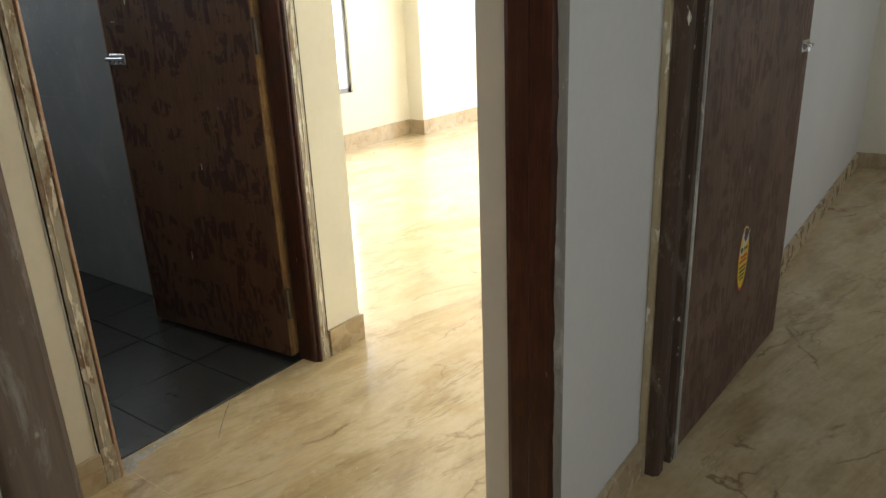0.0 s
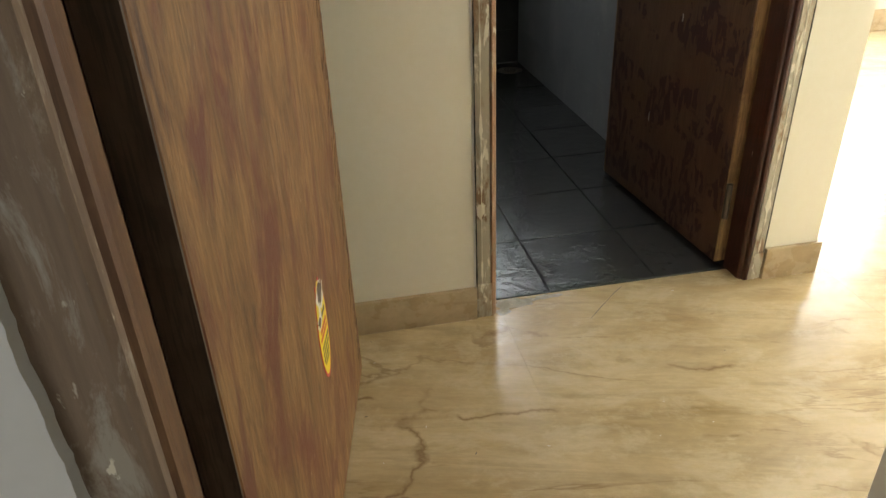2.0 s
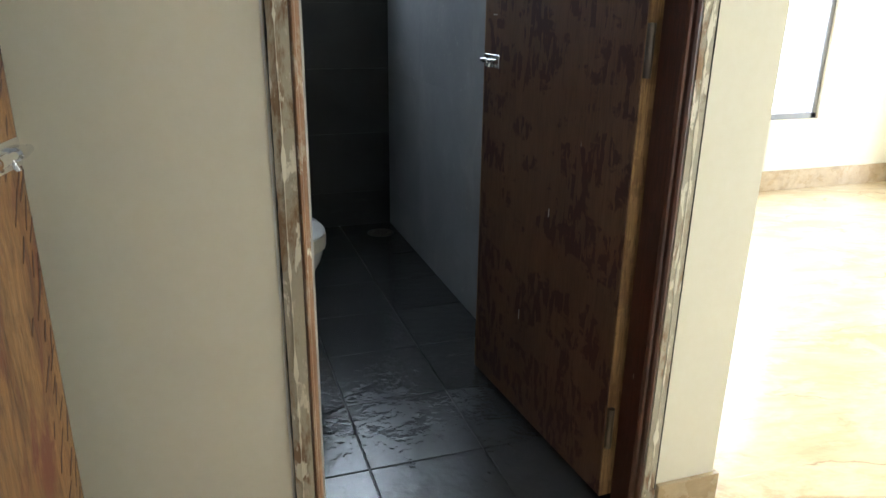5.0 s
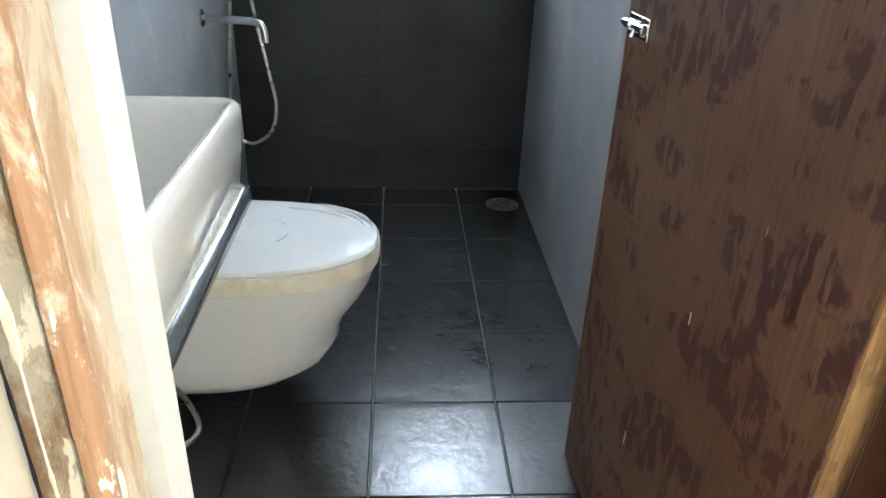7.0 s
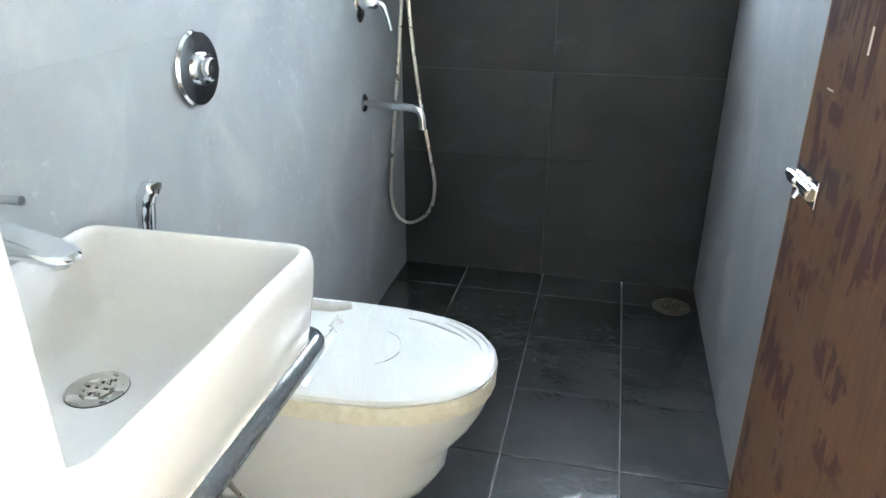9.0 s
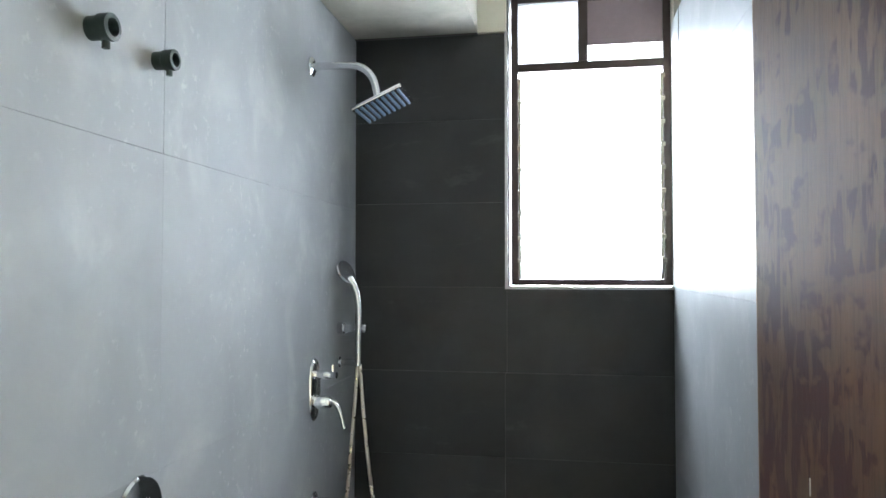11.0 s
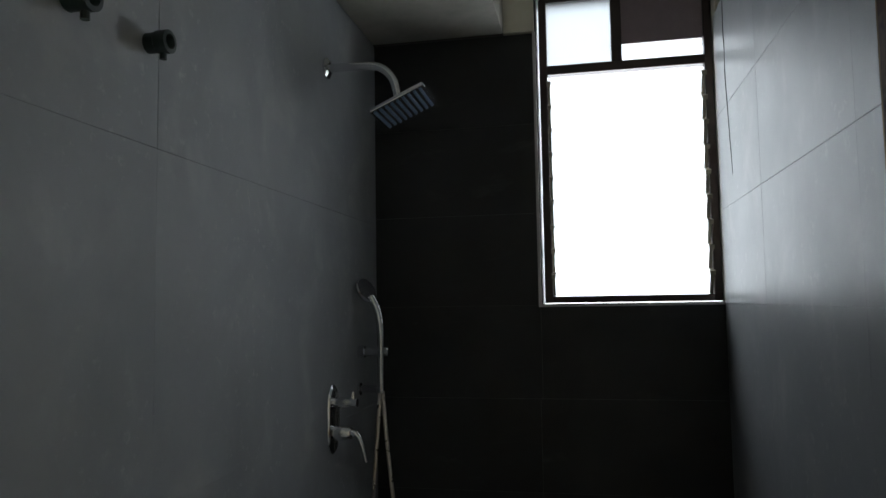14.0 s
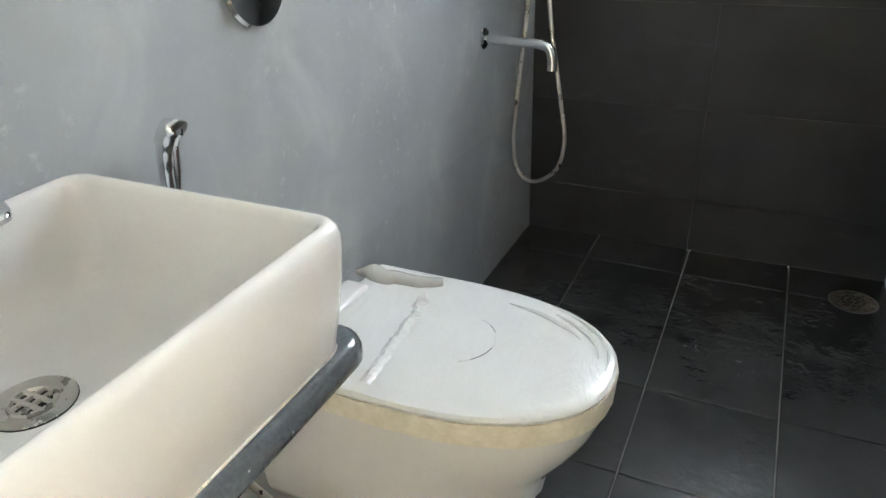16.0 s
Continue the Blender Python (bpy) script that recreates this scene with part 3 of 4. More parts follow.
def bathroom_frame():
    th = empty("door_frame")
    tagged(th, "old brown wooden bathroom door frame smeared with putty", "door frame", "door frames")
    # left post: flat puttied face, bead, then the inner face with a stop
    part("face_board", extruded([(0.345, -0.003), (0.378, -0.005), (0.380, 0.02), (0.380, 0.078), (0.345, 0.078)], 0.0, 2.28), PUTTY_FRAME, th, "face board smeared with filler")
    part("bead", extruded([(0.380, -0.004), (0.383, -0.007), (0.3865, -0.006), (0.388, -0.002), (0.3885, 0.001), (0.392, 0.002), (0.3955, 0.006), (0.3965, 0.012), (0.395, 0.018), (0.391, 0.022), (0.3885, 0.023), (0.380, 0.023)], 0.0, 2.28), BEAD_WOOD, th, "orange wooden bead", True)
    part("inner_post", extruded([(0.380, 0.023), (0.3905, 0.024), (0.392, 0.028), (0.392, 0.074), (0.390, 0.0775), (0.380, 0.0775)], 0.0, 2.28), WASH_WOOD, th, "inner post washed with pale filler")
    part("face_board", extruded([(1.125, -0.003), (1.094, -0.005), (1.092, 0.02), (1.092, 0.078), (1.125, 0.078)], 0.0, 2.28), PUTTY_FRAME, th, "face board smeared with filler")
    part("bead", extruded([(1.092, -0.004), (1.086, -0.006), (1.081, -0.003), (1.079, 0.006), (1.079, 0.03), (1.092, 0.03)], 0.0, 2.28), DARK_WOOD, th, "", True)
    part("inner_post", extruded([(1.079, 0.004), (1.074, 0.006), (1.070, 0.012), (1.068, 0.076), (1.092, 0.076), (1.092, 0.03), (1.079, 0.03)], 0.0, 2.28), DARK_WOOD, th, "dark red inner post")
    part("head", box((0.345, -0.003, 2.28), (1.125, 0.078, 2.30)), DARK_WOOD, th)
    part("crack", ragged_strip(0.3432, 0.3462, -0.0004, 0.0052, 2.28, 3.0, 0.5), DARK_HOLE, th, "dark crack between post and plaster")
    part("plaster_lip", ragged_strip(0.3385, 0.3425, 0.0, 0.0022, 2.28, 5.0, 0.2), WHITE, th, "white torn plaster lip")
    part("putty_smear", ragged_strip(0.350, 0.366, -0.003, 0.0030, 2.28, 9.0, 0.92), CREAM, th, "white putty dabs on the post")
    part("crack", ragged_strip(1.1245, 1.1265, -0.0004, 0.0045, 2.28, 13.0, 0.55), DARK_HOLE, th, "dark crack between post and plaster")
    part("putty_smear", ragged_strip(1.100, 1.120, -0.003, 0.0030, 2.28, 17.0, 0.88), CREAM, th, "white putty dabs on the post")
    part("foot_block", box((0.343, -0.008, 0.0), (0.384, 0.0, 0.10), 0.004, 1), PUTTY_FRAME, th, "cement smear at the foot")
    part("foot_block", box((1.096, -0.007, 0.0), (1.128, 0.0, 0.085), 0.004, 1), PUTTY_FRAME, th, "cement smear at the foot")


def bedroom_frame():
    th = empty("door_frame")
    tagged(th, "dark red wooden door frame set in rough plaster", "door frame", "door frames")
    part("post", extruded([(0.712, -1.060), (0.664, -1.060), (0.655, -1.052), (0.655, -1.012), (0.660, -1.008), (0.660, -0.972), (0.664, -0.963), (0.712, -0.963)], 0.0, 2.08), DARK_WOOD, th)
    # invented run past the wall to y -0.82 keeps the hinge gap dark
    part("post", extruded([(-0.207, -1.062), (-0.137, -1.062), (-0.131, -1.056), (-0.131, -1.042), (-0.140, -1.036), (-0.166, -1.034), (-0.166, -0.82), (-0.207, -0.82)], 0.0, 2.08), CEMENT_PALE, th, "post smeared with cement")
    part("rebate", extruded([(-0.166, -1.0335), (-0.138, -1.0335), (-0.130, -1.027), (-0.128, -1.020), (-0.128, -0.988), (-0.132, -0.984), (-0.155, -0.982), (-0.155, -0.82), (-0.166, -0.82)], 0.0, 2.08), REBATE_WOOD, th, "brown wooden rebate with paint flecks")
    part("head", box((-0.207, -1.060, 2.08), (0.712, -0.96, 2.10)), DARK_WOOD, th)
    part("wall_patch", box((0.6692, -1.0722, 0.0), (0.713, -1.0605, 2.08)), WHITE, th, "white plaster made good beside the post")
    rng = random.Random(4)
    for inner0, outer, way, swing in ((0.652, 0.669, 1, 0.6), (-0.176, -0.225, -1, 0.45)):
        bm = bmesh.new()
        rows = []
        for i in range(260):
            z = 2.08 * i / 259
            inner = inner0 + way * (0.006 + swing * (0.014 * noise.noise(Vector((way, 3.0, z * 4))) + 0.009 * noise.noise(Vector((way, 7.0, z * 15))) + 0.005 * noise.noise(Vector((way, 4.0, z * 37))) + 0.008 * max(0, noise.noise(Vector((way, 5.0, z * 9)))) * noise.noise(Vector((way, 9.0, z * 70)))) + rng.uniform(0, 0.0012))
            rows.append([bm.verts.new(p) for p in ((inner, -1.060, z), (inner + way * 0.004, -1.0715, z), (outer, -1.0725, z), (outer, -1.060, z))])
        for a, b in zip(rows, rows[1:]):
            for k in range(4):
                bm.faces.new((a[k], a[(k + 1) % 4], b[(k + 1) % 4], b[k]))
        part("plaster_edge", bm, GREY_PUTTY if way > 0 else WHITE, th, "rough plaster edge lapping the post")


def side_frame():
    th = empty("door_frame")
    tagged(th, "brown wooden side room door frame with yellow putty", "door frame", "door frames")
    part("post", extruded([(1.090, -1.07), (1.090, -1.105), (1.100, -1.116), (1.128, -1.116), (1.132, -1.104), (1.162, -1.104), (1.162, -1.122), (1.195, -1.122), (1.195, -1.07)], 0.0, 2.08), DARK_CEMENT, th, "dark post smeared with filler")
    part("edge_strip", box((1.184, -1.128, 0.0), (1.195, -1.1225, 2.08), 0.001, 1), PUTTY_EDGE, th, "thin pale edge strip")
    part("post", box((1.045, -2.03, 0.0), (1.195, -1.98, 2.08), 0.003, 1), DARK_WOOD, th)
    part("head", box((1.045, -2.03, 2.08), (1.195, -1.07, 2.10)), DARK_WOOD, th)
    part("putty_strip", wobble(box((1.074, -1.086, 0.0), (1.0895, -1.07, 2.08), 0.003, 1), 0.003, 9), puttied("yellow_putty", (0.34, 0.27, 0.15), (0.46, 0.38, 0.23), (0.50, 0.44, 0.30), 0.5), th, "yellowed putty strip")


bathroom_frame(), bedroom_frame(), side_frame()


# ---- doors ----
def bolt_latch(door, edge, z, y, side):
    """A small chrome sliding bolt on a plate at the leaf's free edge; side is +1 or -1 along the leaf's local y."""
    def at(d):
        return y + side * d
    lo, hi = min(at(0), at(0.0025)), max(at(0), at(0.0025))
    h = part("latch", box((edge - 0.085, lo, z - 0.017), (edge - 0.004, hi, z + 0.017), 0.0008, 1), CHROME, door, "small chrome sliding bolt latch")
    for x in (edge - 0.070, edge - 0.018):
        bar = tube([(x - 0.011, at(0.0065), z), (x + 0.011, at(0.0065), z)], 0.0080, 16)
        part("bracket", bar, CHROME, h, "", True)
    part("bolt", tube([(edge - 0.082, at(0.0065), z), (edge + 0.010, at(0.0065), z)], 0.0052, 14), CHROME, h, "", True)
    part("knob", tube([(edge - 0.044, at(0.0065), z), (edge - 0.044, at(0.010), z - 0.009), (edge - 0.044, at(0.012), z - 0.016)], [0.0036, 0.0034, 0.0042], 10), CHROME, h, "", True)
    return h


def hinge(door, x, y, z):
    part("hinge", turned([(0.008, -0.05), (0.008, 0.05)], Matrix.Translation((x, y, z)), 12), HINGE, door, "dark steel hinge", True)


def sticker(door, x, y, z, side):
    """A torn oval yellow sticker with dark and red print."""
    rng = random.Random(8)
    rings = []
    for off in (0.0, 0.0008):
        ring = []
        for i in range(28):
            a = 2 * math.pi * i / 28
            r = 1.0 + (rng.uniform(-0.12, 0.05) if 2 < i < 13 else 0.0)
            ring.append((x + 0.041 * r * math.cos(a), y + side * off, z + 0.096 * r * math.sin(a)))
        rings.append(ring)
        rng = random.Random(8)
    s = part("sticker", loft(rings), RED, door, "torn yellow paper sticker with a red rim")

    def scrap(name, cx, cz, rx, rz, off, material, rough, label=""):
        ring = []
        for i in range(22):
            a = 2 * math.pi * i / 22
            k = 1.0 + rng.uniform(-rough, rough)
            ring.append((x + cx + rx * k * math.cos(a), z + cz + rz * k * math.sin(a)))
        part(name, loft([[(px, y + side * d, pz) for px, pz in ring] for d in (off, off + 0.0003)]), material, s, label)
    scrap("paper", -0.001, 0.001, 0.0380, 0.0905, 0.0008, YELLOW, 0.02, "yellow printed paper")
    scrap("torn_edge", 0.004, 0.062, 0.028, 0.024, 0.0011, WHITE_PRINT, 0.25, "white torn paper edge")
    scrap("tear", 0.006, 0.066, 0.020, 0.017, 0.0014, EDGE_WOOD, 0.3, "bare brown wood in the tear")
    scrap("torn_edge", -0.018, 0.026, 0.019, 0.014, 0.0011, WHITE_PRINT, 0.3, "white torn paper edge")
    scrap("tear", -0.021, 0.027, 0.012, 0.008, 0.0014, EDGE_WOOD, 0.3, "bare brown wood in the tear")
    ya, yb = min(y + side * 0.0010, y + side * 0.0015), max(y + side * 0.0010, y + side * 0.0015)
    for cx, cz, w, h, material in ((0.0, -0.050, 0.012, 0.002, DARK_PRINT), (-0.002, -0.041, 0.017, 0.0025, DARK_PRINT), (0.0, -0.031, 0.019, 0.0025, DARK_PRINT), (0.001, -0.021, 0.021, 0.0025, DARK_PRINT), (-0.001, -0.006, 0.021, 0.003, RED), (0.002, 0.004, 0.018, 0.003, RED), (0.009, 0.022, 0.011, 0.003, DARK_PRINT)):
        part("print_bar", box((x + 1.35 * (cx - w), ya, z + 1.2 * (cz - h)), (x + 1.35 * (cx + w), yb, z + 1.2 * (cz + h))), material, s)


def door_leaf(name, m, length, thick, skin, edge, label, face, handle_x, handle_z, sticker_at=None, edge_label=""):
    """A leaf along local +x from its hinge, its near face at local y = 0 when face is -1, thickness towards +y."""
    th = empty(name, m)
    tagged(th, label, "door", "doors", "structure")
    part("panel", box((0.004, 0.0, 0.012), (length - 0.004, thick, 2.04), 0.0015, 1), skin, th)
    part("hinge_edge", box((0.0, 0.001, 0.012), (0.0035, thick - 0.001, 2.04)), edge, th, edge_label)
    part("lock_edge", box((length - 0.0035, 0.001, 0.012), (length, thick - 0.001, 2.04)), edge, th, edge_label)
    for z in (0.25, 1.02, 1.82):
        hinge(th, -0.004, thick * (0.0 if face > 0 else 1.0), z)
    bolt_latch(th, handle_x, handle_z, 0.0, -1)
    if sticker_at:
        sticker(th, sticker_at[0], 0.0, sticker_at[1], -1)
    return th


def along(x0, y0, x1, y1):
    """The pose of a leaf from its hinge corner to its free corner, whose near face lies to the right of that way."""
    return pose(x0, y0, 0, 0, 0, math.degrees(math.atan2(y1 - y0, x1 - x0)))


def edge_marks(door, length):
    """Dark slanting tool marks and stains along the free edge of the leaf."""
    rng = random.Random(21)
    for k in range(84):
        z = 0.06 + 1.55 * (k + rng.uniform(-0.3, 0.3)) / 84
        x = length - 0.010 - abs(rng.gauss(0, 0.020))
        long, wide, lean = rng.uniform(0.010, 0.026), rng.uniform(0.0010, 0.0028), rng.uniform(0.25, 0.75)
        ring = []
        for i in range(10):
            a = 2 * math.pi * i / 10
            u, v = long * math.cos(a), wide * math.sin(a)
            ring.append((min(length - 0.002, x + u * math.sin(lean) - v * math.cos(lean)), z + u * math.cos(lean) + v * math.sin(lean)))
        part("tool_mark", loft([[(px, d, pz) for px, pz in ring] for d in (0.0002, -0.0006)]), MARK_WOOD, door)


MARK_WOOD = plywood("dark_red_tool_mark", (0.050, 0.016, 0.008), (0.095, 0.032, 0.014), (0.03, 0.010, 0.006), 0.5)
# the bedroom door: its near face looks back along the walk
edge_marks(door_leaf("door_1", along(-0.105, -0.945, 0.038, -0.147), 0.811, 0.038, PLY, EDGE_WOOD, "open reddish plywood door with a torn yellow sticker", -1, 0.811, 0.930, (0.458, 0.372), "dark edge lipping"), 0.811)


def mirrored_leaf():
    """The bathroom door, hinged at the right, open into the bathroom; its seen face looks at the toilet."""
    m = along(1.044, 0.088, 0.994, 0.772)
    th = empty("door_2", m)
    tagged(th, "open brown primed plywood bathroom door with dark stains", "door", "doors", "structure")
    L, T = 0.686, 0.036
    part("panel", box((0.004, -T, 0.012), (L - 0.004, 0.0, 2.26), 0.0015, 1), PLY_BATH, th)
    part("hinge_edge", box((0.0, -T + 0.001, 0.012), (0.0035, -0.001, 2.26)), RAW_WOOD, th, "raw pale wood lipping")
    part("lock_edge", box((L - 0.0035, -T + 0.001, 0.012), (L, -0.001, 2.26)), RAW_WOOD, th, "raw pale wood lipping")
    for z in (0.20, 1.02, 1.82):
        hinge(th, -0.006, -0.006, z)
    bolt_latch(th, L - 0.010, 0.952, 0.0, 1)
    for x, z, dx, dz in ((0.545, 1.135, 0.0022, 0.014), (0.625, 1.070, 0.010, 0.0010), (0.53, 1.222, 0.0012, 0.009), (0.46, 1.19, 0.0015, 0.012), (0.30, 0.62, 0.0015, 0.010), (0.42, 0.30, 0.001, 0.014)):
        part("scratch", box((x - dx, -0.0002, z - dz), (x + dx, 0.0006, z + dz)), WHITE_PRINT, th, "pale scratch in the primer")


mirrored_leaf()
door_leaf("door_3", along(1.222, -1.120, 2.035, -1.170), 0.815, 0.036, PLY_GREY, EDGE_WOOD, "open brown plywood door against the side room wall", -1, 0.815, 0.93, (0.385, 0.40))


# ---- bathroom window ----
def bathroom_window():
    th = empty("window_1")
    tagged(th, "brown aluminium louvred bathroom window with bright daylight", "window", "", "structure")
    x0, x1, y0, y1, z0, z1 = WIN_X + 0.012, BX + 0.006, 2.42, 2.46, WIN_Z + 0.006, WIN_TOP
    bars = (((x0, y0, z0), (x0 + 0.026, y1, z1)), ((x1 - 0.026, y0, z0), (x1, y1, z1)), ((x0 + 0.026, y0, z0), (x1 - 0.026, y1, z0 + 0.022)), ((x0 + 0.026, y0, z1 - 0.03), (x1 - 0.026, y1, z1)))
    for lo, hi in bars:
        part("frame", box(lo, hi, 0.002, 1), BRONZE, th)
    part("transom", box((x0 + 0.026, y0, 2.172), (x1 - 0.026, y1, 2.203), 0.002, 1), BRONZE, th)
    part("mullion", box((0.812, y0, 2.203), (0.846, y1, z1 - 0.03), 0.002, 1), BRONZE, th)
    part("fan_board", box((0.846, y0 + 0.012, 2.263), (x1 - 0.026, y0 + 0.02, z1 - 0.03)), FROSTED, th, "pinkish board in the upper light")
    part("pane", box((x0 + 0.026, y0 + 0.015, 2.203), (0.812, y0 + 0.019, z1 - 0.03)), FROSTED_PANE, th, "cloudy frosted pane").visible_shadow = False
    part("pane", box((0.846, y0 + 0.022, 2.203), (x1 - 0.026, y0 + 0.026, 2.28)), GLASS, th).visible_shadow = False
    for i in range(9):
        z = z0 + 0.06 + i * 0.082
        m = Matrix.Translation((0, 2.44, z)) @ Matrix.Rotation(radians(-62), 4, "X")
        bm = box((x0 + 0.034, -0.047, -0.001), (x1 - 0.034, 0.047, 0.001))
        bm.transform(m)
        part("louvre", bm, GLASS, th, "clear glass louvre").visible_shadow = False
        for xa, xb in ((x0 + 0.024, x0 + 0.034), (x1 - 0.036, x1 - 0.024)):
            bm = boxes(((xa, -0.04, -0.005), (xb, 0.04, 0.004)), ((xa - 0.001, -0.044, -0.008), (xb + 0.003, -0.030, 0.010)))
            bm.transform(m)
            part("louvre_clip", bm, CLIP, th)


def edge_trims():
    tr = empty("window_trim")
    tagged(tr, "thin pale edge trim round the tiled window opening", "trim", "", "structure")
    part("strip", box((WIN_X - 0.006, BY - 0.010, WIN_Z - 0.006), (WIN_X + 0.003, BY + 0.01, 2.303)), PALE_TRIM, tr)
    part("strip", box((WIN_X + 0.003, BY - 0.010, WIN_Z - 0.006), (BX, BY + 0.01, WIN_Z + 0.003)), PALE_TRIM, tr)
    part("sill", box((WIN_X + 0.003, BY + 0.01, WIN_Z - 0.004), (BX + 0.006, 2.55, WIN_Z + 0.004)), STONE, tr)
    part("reveal", box((WIN_X - 0.003, BY + 0.01, WIN_Z), (WIN_X + 0.006, 2.55, WIN_TOP)), BLACK_TILE, tr)


bathroom_window(), edge_trims()


def living_window():
    th = empty("window_2")
    tagged(th, "grey aluminium framed living room window", "window", "", "structure")
    x0, x1, z0, z1 = 2.05, 3.865, 0.44, 2.15
    for lo, hi in (((x0, 2.38, z0), (x0 + 0.035, 2.43, z1)), ((x1 - 0.035, 2.38, z0), (x1, 2.43, z1)), ((x0, 2.38, z0), (x1, 2.43, z0 + 0.035)), ((x0, 2.38, z1 - 0.035), (x1, 2.43, z1)), ((2.885, 2.38, z0), (2.915, 2.43, z1))):
        part("frame", box(lo, hi), GREY_ALU, th)
    for a, b in ((x0 + 0.035, 2.885), (2.915, x1 - 0.035)):
        part("pane", box((a, 2.402, z0 + 0.035), (b, 2.407, z1 - 0.035)), GLASS, th).visible_shadow = False


living_window()


# ---- wash basin ----
def wash_counter():
    rings = []
    for z, inset, r in ((0.684, 0.010, 0.030), (0.687, 0.004, 0.034), (0.693, 0.0, 0.036), (0.706, 0.0, 0.036), (0.713, 0.003, 0.034), (0.718, 0.010, 0.030), (0.719, 0.018, 0.026)):
        rings.append(round_rect(0.001, 0.131, 0.392 - inset, 0.645 - inset, r, z, 5))
    for ring in rings:
        for i, (x, y, z) in enumerate(ring):
            if x < 0.03:
                ring[i] = (0.001, y, z)
            if y < 0.16:
                ring[i] = (ring[i][0], 0.131, z)
    th = empty("counter")
    tagged(th, "polished grey stone wash counter with a bullnose edge", "counter")
    part("slab", loft(rings), STONE, th, "", True)
    bead = [(x, y, 0.7205) for x, y, z in round_rect(0.047, 0.168, 0.379, 0.611, 0.028, 0.0, 5)]
    part("sealant_bead", wobble(tube([*bead, bead[0]], 0.0028, 6), 0.0012, 60), SEALANT, th, "grimy white sealant round the basin foot", True)


def wash_basin():
    th = empty("wash_basin")
    tagged(th, "white rectangular ceramic vessel basin on a grey counter", "basin")
    X0, Y0, X1, Y1, top = 0.034, 0.155, 0.392, 0.624, 0.855
    outer = [(0.719, 0.014, 0.028), (0.723, 0.011, 0.030), (0.79, 0.003, 0.028), (0.832, 0.0, 0.027), (0.8425, 0.0008, 0.027), (0.849, 0.003, 0.026), (0.8532, 0.0065, 0.025), (top, 0.010, 0.024)]
    inner = [(0.8545, 0.0135, 0.023), (0.8515, 0.0165, 0.022), (0.846, 0.0185, 0.022), (0.836, 0.0195, 0.022), (0.775, 0.025, 0.022), (0.750, 0.030, 0.026), (0.738, 0.042, 0.032), (0.733, 0.060, 0.040)]
    rings = [round_rect(X0 + i, Y0 + i, X1 - i, Y1 - i, r, z, 6) for z, i, r in outer + inner]
    part("bowl", loft(rings), CERAMIC, th, "", True)
    c = Matrix.Translation((0.186, 0.410, 0.733))
    part("drain_gap", turned([(0.0372, 0.0), (0.0372, 0.0010), (0.036, 0.0012)], c, 36), DARK_HOLE, th, "dark joint round the waste outlet")
    d = part("drain", turned([(0.0365, 0.0), (0.0365, 0.0022), (0.0345, 0.0030), (0.0215, 0.0016), (0.0205, 0.0040), (0.0180, 0.0044), (0.0165, 0.0020), (0.0160, 0.0012), (0.0004, 0.0012)], c, 40), DISH_STEEL, th, "brushed steel waste outlet", True)
    part("well", turned([(0.0158, 0.0), (0.0158, 0.0016)], c, 28), DARK_HOLE, d, "dark waste opening")
    for k in (-1, 1):
        part("grate_bar", tube([c @ Vector((-0.0165, 0.0055 * k, 0.0026)), c @ Vector((0.0165, 0.0055 * k, 0.0026))], 0.0025, 8), DISH_STEEL, d)
        part("grate_bar", tube([c @ Vector((0.0055 * k, -0.0165, 0.0026)), c @ Vector((0.0055 * k, 0.0165, 0.0026))], 0.0025, 8), DISH_STEEL, d)


def basin_tap():
    th = empty("basin_tap", pose(0, 0.444, -0.034))
    tagged(th, "chrome wall-mounted basin tap with a flat spout", "tap")
    part("rose", turned([(0.032, 0.0), (0.032, 0.004), (0.028, 0.008)], Matrix.Translation((0.0, 0, 0.940)) @ OUT_X, 28), CHROME, th, "", True)
    def section(x, half, z, h):
        out = []
        for i in range(24):
            a = 2 * math.pi * i / 24
            ca, sa = math.cos(a), math.sin(a)
            out.append((x, half * math.copysign(abs(ca) ** 0.5, ca), z + 0.5 * h * math.copysign(abs(sa) ** 0.6, sa)))
        return out
    part("spout", loft([section(*q) for q in ((0.004, 0.022, 0.942, 0.034), (0.04, 0.023, 0.941, 0.032), (0.08, 0.025, 0.937, 0.027), (0.12, 0.026, 0.931, 0.021), (0.145, 0.0245, 0.926, 0.016), (0.158, 0.020, 0.9235, 0.012), (0.165, 0.014, 0.922, 0.008), (0.168, 0.007, 0.9215, 0.004))]), CHROME, th, "", True)
    part("aerator", turned([(0.0105, 0.0), (0.0115, 0.003), (0.0115, 0.012)], Matrix.Translation((0.142, 0, 0.909)), 20), CHROME, th, "", True)
    part("lever", tube(smooth_path([(0.028, 0, 0.955), (0.030, 0, 0.974), (0.042, 0, 0.986), (0.075, 0, 0.989), (0.112, 0, 0.990)], 4), [0.013] * 5 + [0.011, 0.009, 0.0075, 0.0065] + [0.0055] * 8, 14), CHROME, th, "", True)


wash_counter(), wash_basin(), basin_tap()


